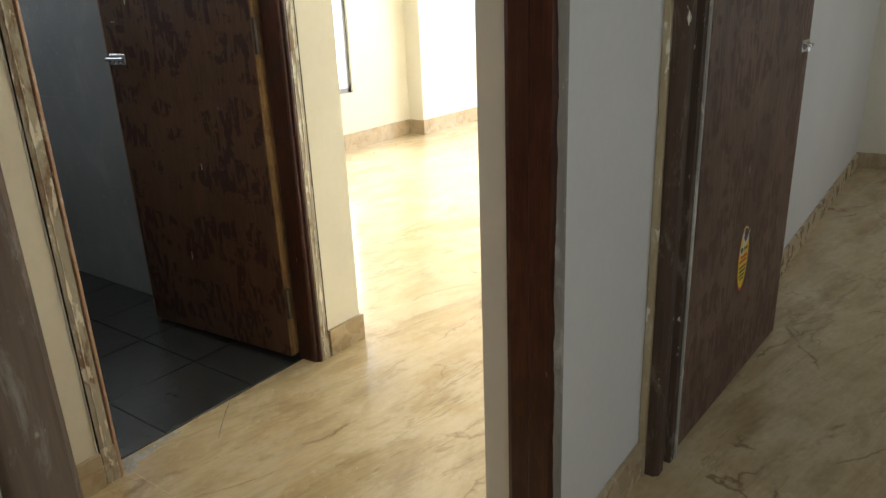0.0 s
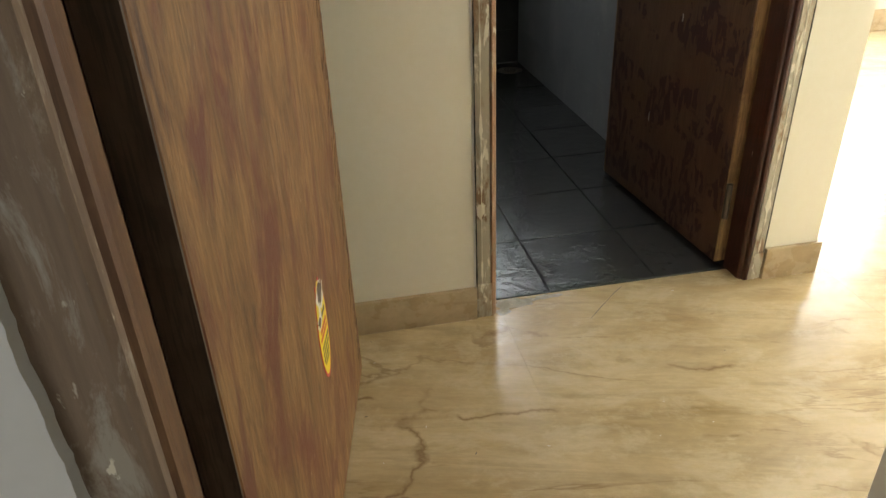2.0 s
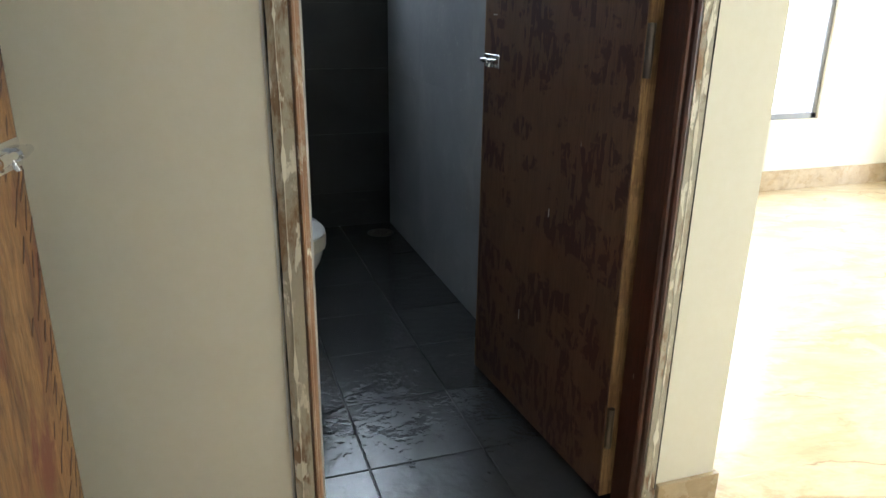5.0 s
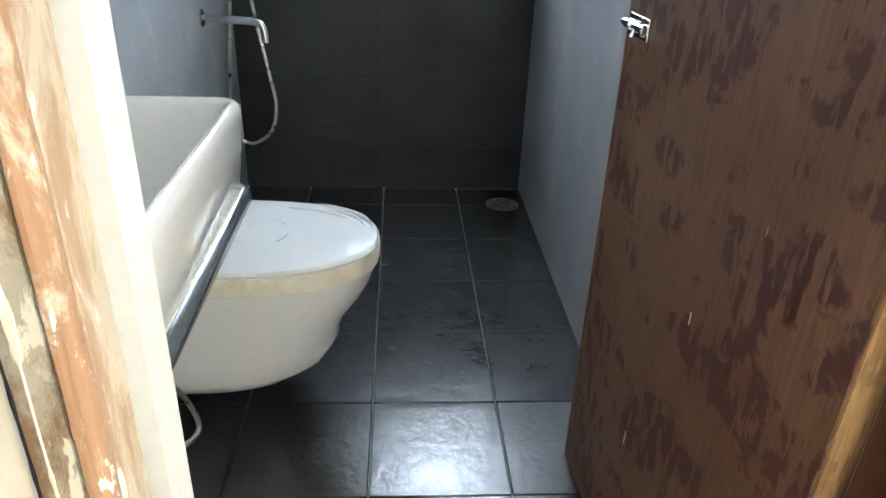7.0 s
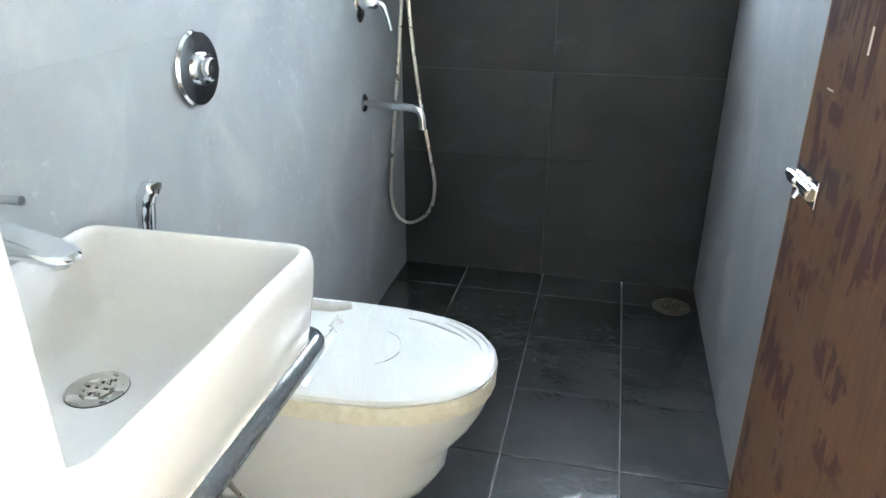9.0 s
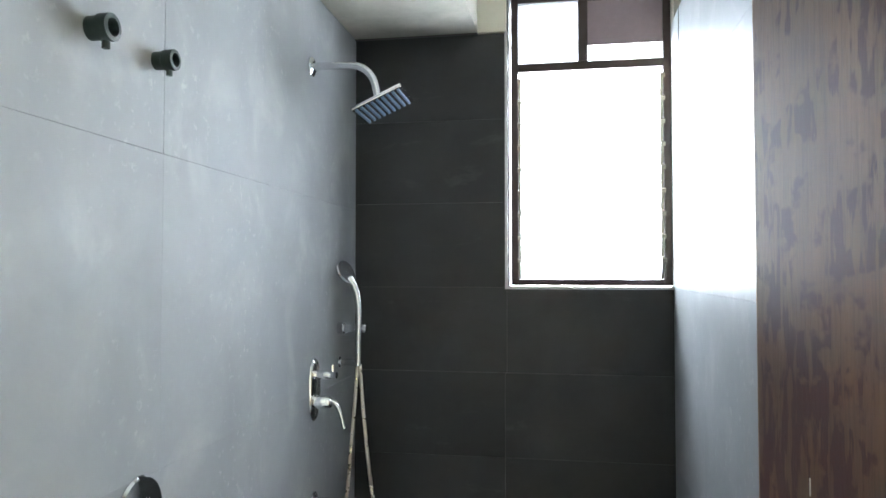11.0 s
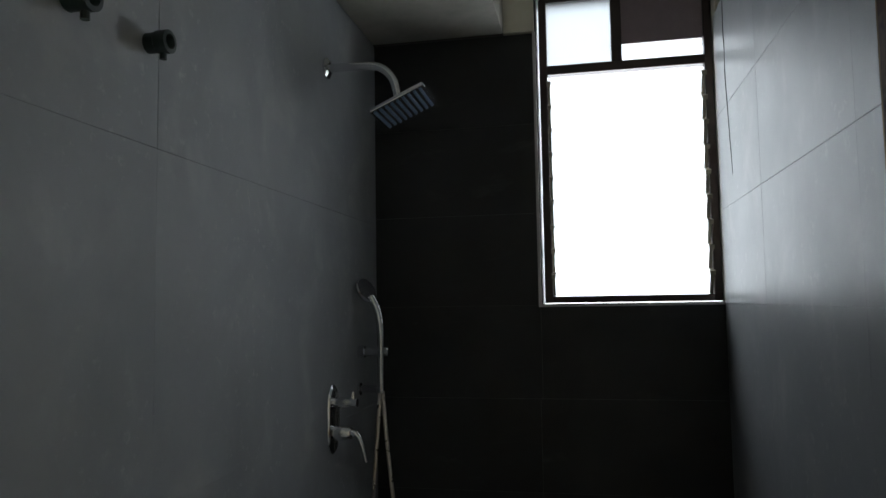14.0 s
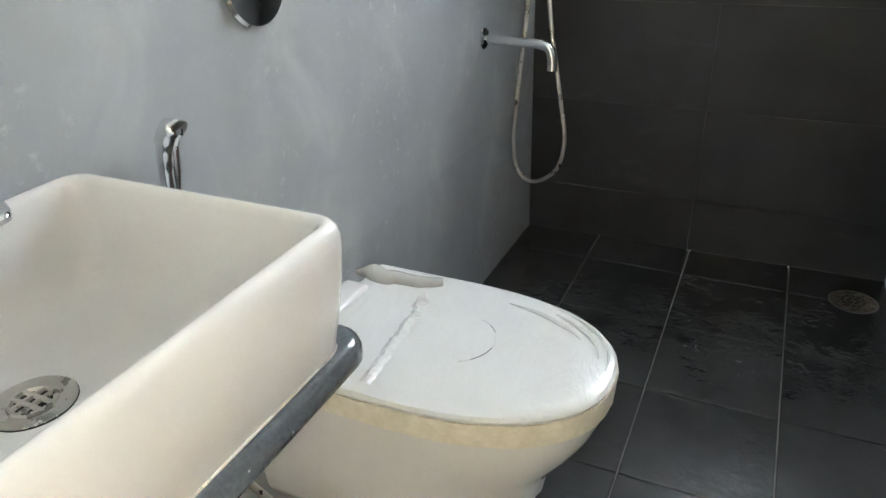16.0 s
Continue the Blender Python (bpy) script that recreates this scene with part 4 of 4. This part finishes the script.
# ---- toilet ----
def d_outline(length, half, z, cy=1.03, steps=22, back=0.0, taper=1.0):
    """A D-shaped plan: straight sides from the wall, then half an oval."""
    nose = min(length * 0.62, 0.33)
    pts = [(back, cy - half * taper, z)]
    for i in range(steps + 1):
        a = -math.pi / 2 + math.pi * i / steps
        ca, sa = math.cos(a), math.sin(a)
        pts.append((length - nose + nose * abs(ca) ** 0.86, cy + half * math.copysign(abs(sa) ** 0.86, sa), z))
    pts.append((back, cy + half * taper, z))
    return pts


def toilet():
    th = empty("toilet", pose(0, 0, 0))
    th.location.z = 0.016
    tagged(th, "white wall-hung toilet with its lid still in packing film", "toilet")
    prof = ((0.09, 0.34, 0.1432), (0.0929, 0.385, 0.1585), (0.1034, 0.425, 0.1719), (0.1273, 0.46, 0.1805), (0.1657, 0.48, 0.1843), (0.2087, 0.488, 0.1862), (0.247, 0.512, 0.1881), (0.2853, 0.541, 0.1891), (0.3237, 0.561, 0.19), (0.3505, 0.569, 0.19), (0.361, 0.571, 0.19))
    rings = [d_outline(L, w, z) for z, L, w in prof]
    part("bowl", loft(rings), CERAMIC, th, "", True)
    seat = [d_outline(L, w, z, back=0.055) for z, L, w in ((0.3615, 0.571, 0.190), (0.364, 0.577, 0.193), (0.399, 0.579, 0.193), (0.404, 0.577, 0.191))]
    part("packing_band", wobble(loft(seat), 0.0015, 25), TAPE, th, "cream packing paper wrapped round the seat", True)
    lid = [d_outline(L, w, z, back=0.06) for z, L, w in ((0.4045, 0.575, 0.190), (0.410, 0.577, 0.191), (0.416, 0.572, 0.187), (0.4195, 0.555, 0.174), (0.4205, 0.45, 0.11))]
    part("lid", loft(lid), FILM, th, "white lid under clear film", True)
    part("lid_hinge", box((0.030, 0.935, 0.400), (0.085, 1.126, 0.428), 0.010, 3), CERAMIC, th, "", True)
    rng = random.Random(3)
    bm = bmesh.new()
    rows = []
    for i in range(30):
        y = 0.862 + 0.255 * i / 29
        x = 0.205 + 0.012 * noise.noise(Vector((0, 0, i * 0.55))) + 0.02 * (1 - i / 29)
        h = 0.003 + 0.008 * abs(noise.noise(Vector((5, 0, i * 0.8)))) + (0.014 if i > 26 else 0.0)
        rows.append([bm.verts.new(p) for p in ((x - 0.010, y, 0.4205), (x - 0.004, y + rng.uniform(-0.002, 0.002), 0.4215 + h * rng.uniform(0.3, 0.8)), (x, y, 0.421 + h), (x + 0.005, y + rng.uniform(-0.002, 0.002), 0.4215 + h * rng.uniform(0.2, 0.7)), (x + 0.011, y, 0.4205))])
    for a, b in zip(rows, rows[1:]):
        for k in range(4):
            bm.faces.new((a[k], a[k + 1], b[k + 1], b[k]))
    part("film_fold", bm, GLASS_FILM, th, "crumpled shiny film fold across the lid")
    pts = [(0.035 + 0.022 * i, 1.162 + 0.006 * math.sin(i * 1.7) + 0.006 * (i > 5) * (i - 5), 0.424 + 0.006 * noise.noise(Vector((i * 0.7, 2, 0)))) for i in range(9)]
    n = len(smooth_path(pts, 4))
    part("packing_film", wobble(tube(smooth_path(pts, 4), [0.021 * min(1, (i + 2) / 9) * (1 - 0.55 * i / n) for i in range(n)], 12), 0.004, 40), FILM_THICK, th, "bunched packing film behind the lid", True)
    for inset, a, b, lift in ((0.010, 12, 20, 0.4235), (0.026, 13, 19, 0.4225), (0.042, 15, 21, 0.4220)):
        rim = [Vector(p) + Vector((0, 0, 0.003 * noise.noise(Vector((k * 0.9, inset * 90, 0))))) for k, p in enumerate(d_outline(0.572 - inset, 0.187 - inset, lift)[a:b])]
        part("film_wrinkle", tube(smooth_path(rim, 4), [0.0035 * math.sin(math.pi * (k + 0.6) / ((b - a - 1) * 4 + 2)) + 0.0004 for k in range((b - a - 1) * 4 + 1)], 6), GLASS_FILM, th, "shiny wrinkle of film along the lid rim")
    arc = [(0.30 + 0.075 * math.cos(a), 1.03 + 0.072 * math.sin(a), 0.4205) for a in [radians(-60 + 8 * i) for i in range(17)]]
    part("film_mark", tube(arc, 0.0009, 6), STEEL, th, "curved mark on the film")


def film_clear():
    m = Mat("crumpled_clear_film", 0.04)
    m.b.inputs["Alpha"].default_value = 0.62
    m.b.inputs["Specular IOR Level"].default_value = 1.0
    m.colour((0.88, 0.88, 0.87))
    return m.bump(m.noise(45, 3), 0.3, 0.004).m


GLASS_FILM = film_clear()
FILM_THICK = Mat("bunched_packing_film", 0.12).colour((0.60, 0.585, 0.54)).m
FILM_THICK.node_tree.nodes["Principled BSDF"].inputs["Alpha"].default_value = 0.7
toilet()


# ---- fittings on the grey wall ----
def health_faucet():
    th = empty("health_faucet", pose(0.0, 0.752, -0.026))
    tagged(th, "chrome hand-held bidet spray in its wall holder", "bidet spray")
    part("holder", turned([(0.018, 0.0), (0.018, 0.010), (0.010, 0.012), (0.010, 0.026)], Matrix.Translation((0, 0, 0.775)) @ OUT_X, 20), CHROME, th, "", True)
    part("body", tube(smooth_path([(0.030, 0, 0.70), (0.030, 0, 0.77), (0.031, 0, 0.82), (0.035, 0.002, 0.855), (0.042, 0.006, 0.878), (0.054, 0.011, 0.893)], 5), [0.011] * 8 + [0.0115] * 5 + [0.013] * 4 + [0.0155] * 5 + [0.016, 0.015, 0.012, 0.007], 14), CHROME, th, "", True)
    part("trigger", tube([(0.050, 0.004, 0.862), (0.047, 0.002, 0.83), (0.043, 0.0, 0.80)], [0.004, 0.0045, 0.003], 8), CHROME, th, "", True)
    part("spray_face", turned([(0.013, 0.0), (0.014, 0.004), (0.010, 0.006)], Matrix.Translation((0.052, 0.011, 0.884)) @ Matrix.Rotation(radians(120), 4, "Y"), 16), DARK_PRINT, th, "dark spray face")


def flush_valve():
    th = empty("flush_valve", pose(0.0, 1.014, 1.004))
    tagged(th, "round chrome flush valve plate with a push knob", "flush valve")
    part("plate", turned([(0.070, 0.0), (0.070, 0.003), (0.066, 0.008), (0.050, 0.011), (0.0, 0.012)], OUT_X, 44), CHROME, th, "", True)
    part("collar", turned([(0.030, 0.011), (0.030, 0.020), (0.027, 0.022)], OUT_X, 30), CHROME, th, "", True)
    part("knob", turned([(0.021, 0.018), (0.022, 0.031), (0.019, 0.036), (0.0, 0.037)], OUT_X, 26), CHROME, th, "", True)


def shower_mixer():
    th = empty("shower_mixer", pose(0.0, 1.919, 1.083))
    tagged(th, "oval chrome shower mixer plate with two knobs", "shower mixer")

    def oval(x, s):
        return [(x, 0.042 * s * math.cos(a) , 0.0965 * s * math.copysign(abs(math.sin(a)) ** 0.8, math.sin(a))) for a in [2 * math.pi * i / 36 for i in range(36)]]
    part("plate", loft([oval(0.0, 1), oval(0.004, 1), oval(0.009, 0.93), oval(0.010, 0.6)]), CHROME, th, "", True)
    part("diverter", turned([(0.014, 0.008), (0.014, 0.045), (0.012, 0.050), (0.012, 0.075), (0.0, 0.076)], Matrix.Translation((0, 0, 0.045)) @ OUT_X, 18), CHROME, th, "", True)
    part("diverter_pin", tube([(0.062, 0, 0.055), (0.062, 0, 0.075)], 0.004, 8), CHROME, th, "", True)
    part("knob", turned([(0.022, 0.008), (0.020, 0.050), (0.016, 0.058), (0.0, 0.060)], Matrix.Translation((0, 0, -0.038)) @ OUT_X, 22), CHROME, th, "", True)
    part("lever", tube(smooth_path([(0.055, 0, -0.036), (0.075, 0, -0.045), (0.088, 0, -0.075), (0.098, 0, -0.115)], 4), [0.010] * 4 + [0.008] * 4 + [0.006] * 5, 10), CHROME, th, "", True)


def bath_spout():
    th = empty("bath_spout", pose(0.0, 1.924, 0.745))
    tagged(th, "chrome wall spout turned down at its end", "spout")
    part("rose", turned([(0.028, 0.0), (0.028, 0.004), (0.022, 0.009), (0.015, 0.010)], OUT_X, 26), CHROME, th, "", True)
    part("pipe", tube(smooth_path([(0.006, 0, 0), (0.08, -0.010, -0.001), (0.165, -0.020, -0.003), (0.189, -0.023, -0.012), (0.198, -0.024, -0.034), (0.199, -0.024, -0.066)], 5), 0.0125, 14), CHROME, th, "", True)


def hand_shower():
    th = empty("hand_shower", pose(0.0, 2.163, 0.006))
    tagged(th, "chrome hand shower in a wall holder with a metal hose", "hand shower")
    part("wall_outlet", turned([(0.020, 0.0), (0.020, 0.006), (0.012, 0.010), (0.012, 0.080)], Matrix.Translation((0, 0, 1.130)) @ OUT_X, 18), CHROME, th, "", True)
    part("holder", turned([(0.019, 0.0), (0.019, 0.020), (0.015, 0.024), (0.015, 0.095), (0.012, 0.098)], Matrix.Translation((0.0, 0, 1.245)) @ OUT_X, 18), CHROME, th, "", True)
    hs = part("handset", tube(smooth_path([(0.074, -0.012, 1.120), (0.075, -0.012, 1.22), (0.075, -0.012, 1.305), (0.066, -0.014, 1.37), (0.044, -0.016, 1.418)], 5), [0.0105] * 10 + [0.012] * 6 + [0.013] * 5, 14), CHROME, th, "", True)
    part("spray_head", turned([(0.012, -0.020), (0.038, -0.008), (0.043, 0.002), (0.039, 0.006), (0.0, 0.007)], Matrix.Translation((0.030, -0.018, 1.436)) @ Matrix.Rotation(radians(62), 4, "Y") @ Matrix.Rotation(radians(20), 4, "X"), 28), CHROME, hs, "", True)
    path = smooth_path([(0.079, -0.012, 1.125), (0.097, -0.015, 0.93), (0.122, -0.02, 0.73), (0.158, -0.02, 0.52), (0.175, -0.02, 0.40), (0.152, -0.02, 0.305), (0.082, -0.02, 0.256), (0.03, -0.02, 0.285), (0.012, -0.02, 0.375), (0.021, -0.018, 0.52), (0.042, -0.014, 0.74), (0.058, -0.010, 0.95), (0.070, -0.004, 1.13)], 9)
    part("hose", tube(path, 0.0062, 9), DISH_STEEL, th, "ribbed metal hose", True)


def overhead_shower():
    th = empty("overhead_shower", pose(0.0, 1.884, 2.068))
    tagged(th, "chrome overhead shower arm with a square head", "shower head")
    part("rose", turned([(0.030, 0.0), (0.030, 0.005), (0.022, 0.010), (0.012, 0.011)], OUT_X, 26), CHROME, th, "", True)
    part("arm", tube(smooth_path([(0.004, 0, 0), (0.09, 0, -0.001), (0.155, 0, -0.008), (0.195, 0, -0.045), (0.212, 0, -0.110)], 5), 0.0115, 14), CHROME, th, "", True)
    m = Matrix.Translation((0.225, 0, -0.125)) @ Matrix.Rotation(radians(-24), 4, "Y") @ Matrix.Rotation(radians(-2), 4, "X")
    bm = box((-0.082, -0.082, -0.006), (0.082, 0.082, 0.006), 0.004, 2)
    bm.transform(m)
    head = part("head", bm, CHROME, th, "square chrome rain head")
    bm = turned([(0.020, 0.006), (0.016, 0.022), (0.012, 0.026)], m, 18)
    part("neck", bm, CHROME, head, "", True)
    bm = bmesh.new()
    for i in range(9):
        for j in range(9):
            turned([(0.0042, -0.0105), (0.0048, -0.0068)], m @ Matrix.Translation((-0.068 + 0.017 * i, -0.068 + 0.017 * j, 0)), 6, bm)
    part("spray_plate", bm, NOZZLE, head, "rows of blue-grey rubber nozzles")


def pipe_stub(y, z, s):
    th = empty("pipe_stub", pose(0.0, y, z))
    tagged(th, "dark green pipe fitting standing open in the wall", "pipe fitting", "open pipe fittings")
    part("sleeve", turned([(0.021 * s, 0.0), (0.021 * s, 0.018), (0.024 * s, 0.020), (0.024 * s, 0.040), (0.016 * s, 0.041), (0.016 * s, 0.012), (0.0004, 0.012)], OUT_X, 20), PIPE, th, "", True)
    part("spigot", turned([(0.007 * s, 0.0), (0.007 * s, 0.018)], Matrix.Translation((0.028, 0.0, -0.036 * s)), 10), PIPE, th)


health_faucet(), flush_valve(), shower_mixer(), bath_spout(), hand_shower(), overhead_shower()
pipe_stub(0.865, 1.838, 0.95), pipe_stub(1.053, 1.840, 0.82)


def braided_hose():
    path = smooth_path([(0.012, 0.60, 0.50), (0.06, 0.60, 0.45), (0.085, 0.605, 0.285), (0.10, 0.615, 0.19), (0.135, 0.64, 0.145), (0.185, 0.71, 0.105), (0.205, 0.758, 0.110), (0.195, 0.745, 0.19), (0.165, 0.69, 0.32), (0.13, 0.65, 0.45), (0.06, 0.70, 0.60), (0.030, 0.755, 0.695)], 9)
    th = empty("braided_hose")
    tagged(th, "steel braided hose looping under the wash counter", "hose")
    part("hose", tube(path, 0.0060, 10), DISH_STEEL, th, "", True)
    part("angle_valve", turned([(0.022, 0.0), (0.022, 0.004), (0.011, 0.006), (0.011, 0.030), (0.0, 0.031)], Matrix.Translation((0, 0.60, 0.50)) @ OUT_X, 20), CHROME, th, "", True)


braided_hose()


def floor_drain(x, y, r, label):
    th = empty("floor_drain", pose(x, y, 0.0))
    tagged(th, label, "floor drain", "floor drains")
    part("ring", turned([(r, -0.006), (r, 0.002), (r * 0.93, 0.0035), (r * 0.80, 0.003), (r * 0.76, 0.0)], None, 36), GRIMY, th, "", True)
    part("mortar_edge", turned([(r * 1.12, -0.006), (r * 1.10, 0.001), (r * 1.0, 0.0012), (r * 0.99, -0.006)], None, 36), GROUT_DARK, th, "rough mortar ring")
    g = part("grate", turned([(r * 0.76, -0.004), (r * 0.76, 0.001), (r * 0.7, 0.002), (0.0, 0.002)], None, 32), GRIMY, th, "", True)
    for ring, count in ((0.22, 6), (0.48, 12)):
        for k in range(count):
            a = 2 * math.pi * k / count
            part("hole", turned([(r * 0.085, 0.0), (r * 0.085, 0.0008)], Matrix.Translation((r * ring * math.cos(a), r * ring * math.sin(a), 0.0019)), 10), DARK_HOLE, g)


floor_drain(1.038, 2.20, 0.060, "round steel floor drain in the shower corner")
floor_drain(0.062, 0.712, 0.055, "round steel floor drain under the wash counter")


# ---- tiles and slabs ----
tile_meshes = {}


def tile_mesh(w, h, t, material, relief):
    """A shared slab w by h with rounded top edges, its face at local z = 0."""
    key = (round(w, 4), round(h, 4), material.name)
    if key not in tile_meshes:
        e = relief
        bm = loft([[(x * (w / 2 - i), y * (h / 2 - i), z) for x, y in ((-1, -1), (1, -1), (1, 1), (-1, 1))] for z, i in ((-t, 0.0), (-e, 0.0), (0.0, e))], cap_start=False)
        me = bpy.data.meshes.new("tile")
        bm.to_mesh(me)
        bm.free()
        me.materials.append(material)
        tile_meshes[key] = me
    return tile_meshes[key]


def lay(parent, name, frame_m, us, vs, joint, t, material, relief=0.0012, lift=0.0004, skip=None, seed=1):
    """Pieces between the lines us and vs of a plane whose axes frame_m gives."""
    rng = random.Random(seed)
    for u0, u1 in zip(us, us[1:]):
        for v0, v1 in zip(vs, vs[1:]):
            if skip and skip((u0 + u1) / 2, (v0 + v1) / 2):
                continue
            ob = new(name, tile_mesh(u1 - u0 - joint, v1 - v0 - joint, t, material, relief))
            ob.parent = parent
            ob.matrix_world = frame_m @ Matrix.Translation(((u0 + u1) / 2, (v0 + v1) / 2, rng.uniform(-lift, lift)))


def plane(origin, u, v):
    u, v = Vector(u), Vector(v)
    w = u.cross(v)
    m = Matrix((u, v, w)).transposed().to_4x4()
    m.translation = origin
    return m


def lines(start, step, lo, hi):
    k = math.ceil((lo - start) / step - 1e-6)
    out = [lo]
    while start + k * step < hi - 0.03:
        if start + k * step > lo + 0.03:
            out.append(start + k * step)
        k += 1
    return [*out, hi]


lay(bath_floor, "tile", plane((0, 0, 0), (1, 0, 0), (0, 1, 0)), lines(0.560, 0.304, 0.0, BX + 0.008), lines(0.970, 0.304, 0.066, BY + 0.008), 0.004, 0.008, SLATE, 0.0016, 0.0005, None, 2)
lay(wall_left, "tile", plane((0, 0, 0), (0, 1, 0), (0, 0, 1)), [0.13, 1.083], [1.668, 1.972, 2.3], 0.0012, 0.008, GREY_TILE, 0.0004, 0.0002, None, 3)
lay(wall_left, "tile", plane((0, 0, 0), (0, 1, 0), (0, 0, 1)), [0.13, 1.083, BY], [0.0, 0.468, 1.068, 1.668], 0.0004, 0.008, GREY_TILE, 0.0001, 0.00005, None, 23)
lay(wall_left, "tile", plane((0, 0, 0), (0, 1, 0), (0, 0, 1)), [1.083, BY], [1.668, 2.3], 0.0012, 0.008, GREY_TILE, 0.0005, 0.0002, None, 13)
lay(wall_right, "tile", plane((BX, BY, 0), (0, -1, 0), (0, 0, 1)), lines(0.52, 0.62, 0.0, BY - 0.13), [1.383, 1.675, 1.973, 2.3], 0.0009, 0.008, GREY_CLEAN, 0.0003, 0.0002, None, 4)
lay(wall_right, "tile", plane((BX, BY, 0), (0, -1, 0), (0, 0, 1)), lines(0.52, 0.62, 0.0, BY - 0.13), [0.0, 0.183, 0.783, 1.383], 0.0004, 0.008, GREY_CLEAN, 0.0001, 0.00005, None, 24)
lay(wall_back, "tile", plane((0, BY, 0), (1, 0, 0), (0, 0, 1)), [0.0, 0.551, BX], [0.0, 0.178, 0.475, 0.787, 1.085], 0.0008, 0.008, BLACK_TILE, 0.0002, 0.0002, None, 5)
lay(wall_back, "tile", plane((0, BY, 0), (1, 0, 0), (0, 0, 1)), [0.0, WIN_X], [1.085, WIN_Z, 1.69, 1.99, 2.3], 0.0008, 0.008, BLACK_TILE, 0.0002, 0.0002, None, 6)
lay(wall_back, "tile", plane((0, BY, 0), (1, 0, 0), (0, 0, 1)), [WIN_X, BX], [1.085, WIN_Z], 0.0008, 0.008, BLACK_TILE, 0.0002, 0.0002, None, 7)
lay(floor, "slab", plane((0, 0, 0), (1, 0, 0), (0, 1, 0)), [-1.6, -0.5, 0.41, 1.32, 2.23, 3.14, 4.05, 4.96, 6.18], [-3.6, -2.8, -1.9, -1.0, 0.062], 0.0002, 0.012, MARBLE, 0.0001, 0.0, lambda u, v: (v > -1.0 and u < -0.5) or (v < -1.0 and u > 5.0), 8)
lay(floor, "slab", plane((0, 0, 0), (1, 0, 0), (0, 1, 0)), [1.282, 2.23, 3.14, 4.05, 4.96, 6.18], [0.062, 0.95, 1.80, 2.36], 0.0002, 0.012, MARBLE, 0.0001, 0.0, None, 9)

part("crack", tube([(0.755, 0.046, -0.0006), (0.722, 0.020, -0.0006), (0.690, -0.010, -0.0006), (0.662, -0.036, -0.0006), (0.622, -0.076, -0.0006)], [0.0010, 0.0013, 0.0009, 0.0013, 0.0008], 6), DARK_PRINT, floor, "dark hairline crack in the marble")
part("crack", tube([(BX, 2.200, 2.300), (BX, 2.206, 2.20), (BX, 2.200, 2.13), (BX, 2.205, 2.065), (BX, 2.190, 1.95), (BX, 2.176, 1.86), (BX, 2.160, 1.755)], [0.0016, 0.0022, 0.0014, 0.0024, 0.0016, 0.0020, 0.0008], 6), DARK_PRINT, wall_right, "dark ragged crack beside the window")
rng = random.Random(12)
for k in range(26):
    x, y = rng.uniform(-0.05, 1.9), rng.uniform(-0.85, 0.03)
    a, r = rng.uniform(0, 6.28), rng.uniform(0.002, 0.006)
    part("grit", tube([(x, y, 0.0006), (x + r * math.cos(a), y + r * math.sin(a), 0.001)], [0.0009, 0.0006], 5), (WHITE_PRINT, DARK_PRINT)[k % 3 == 0], floor)
DUST = puttied("pale_cement_dust", (0.36, 0.33, 0.27), (0.44, 0.41, 0.34), (0.52, 0.50, 0.44), 0.48, 0.9)
for cx, cy, rx, ry, seed in ((0.455, 0.036, 0.058, 0.020, 2.0), (0.415, 0.006, 0.024, 0.012, 6.0), (0.545, 0.046, 0.034, 0.010, 9.0)):
    ring = []
    for k in range(36):
        a = 2 * math.pi * k / 36
        w = 1.0 + 0.45 * noise.noise(Vector((math.cos(a) * 1.6, math.sin(a) * 1.6, seed))) + 0.2 * noise.noise(Vector((math.cos(a) * 5, math.sin(a) * 5, seed)))
        ring.append((cx + rx * w * math.cos(a), min(0.061, cy + ry * w * math.sin(a))))
    part("cement_smear", loft([[(x, y, z) for x, y in ring] for z in (-0.0004, 0.0006)]), DUST, floor, "pale cement smear on the marble")
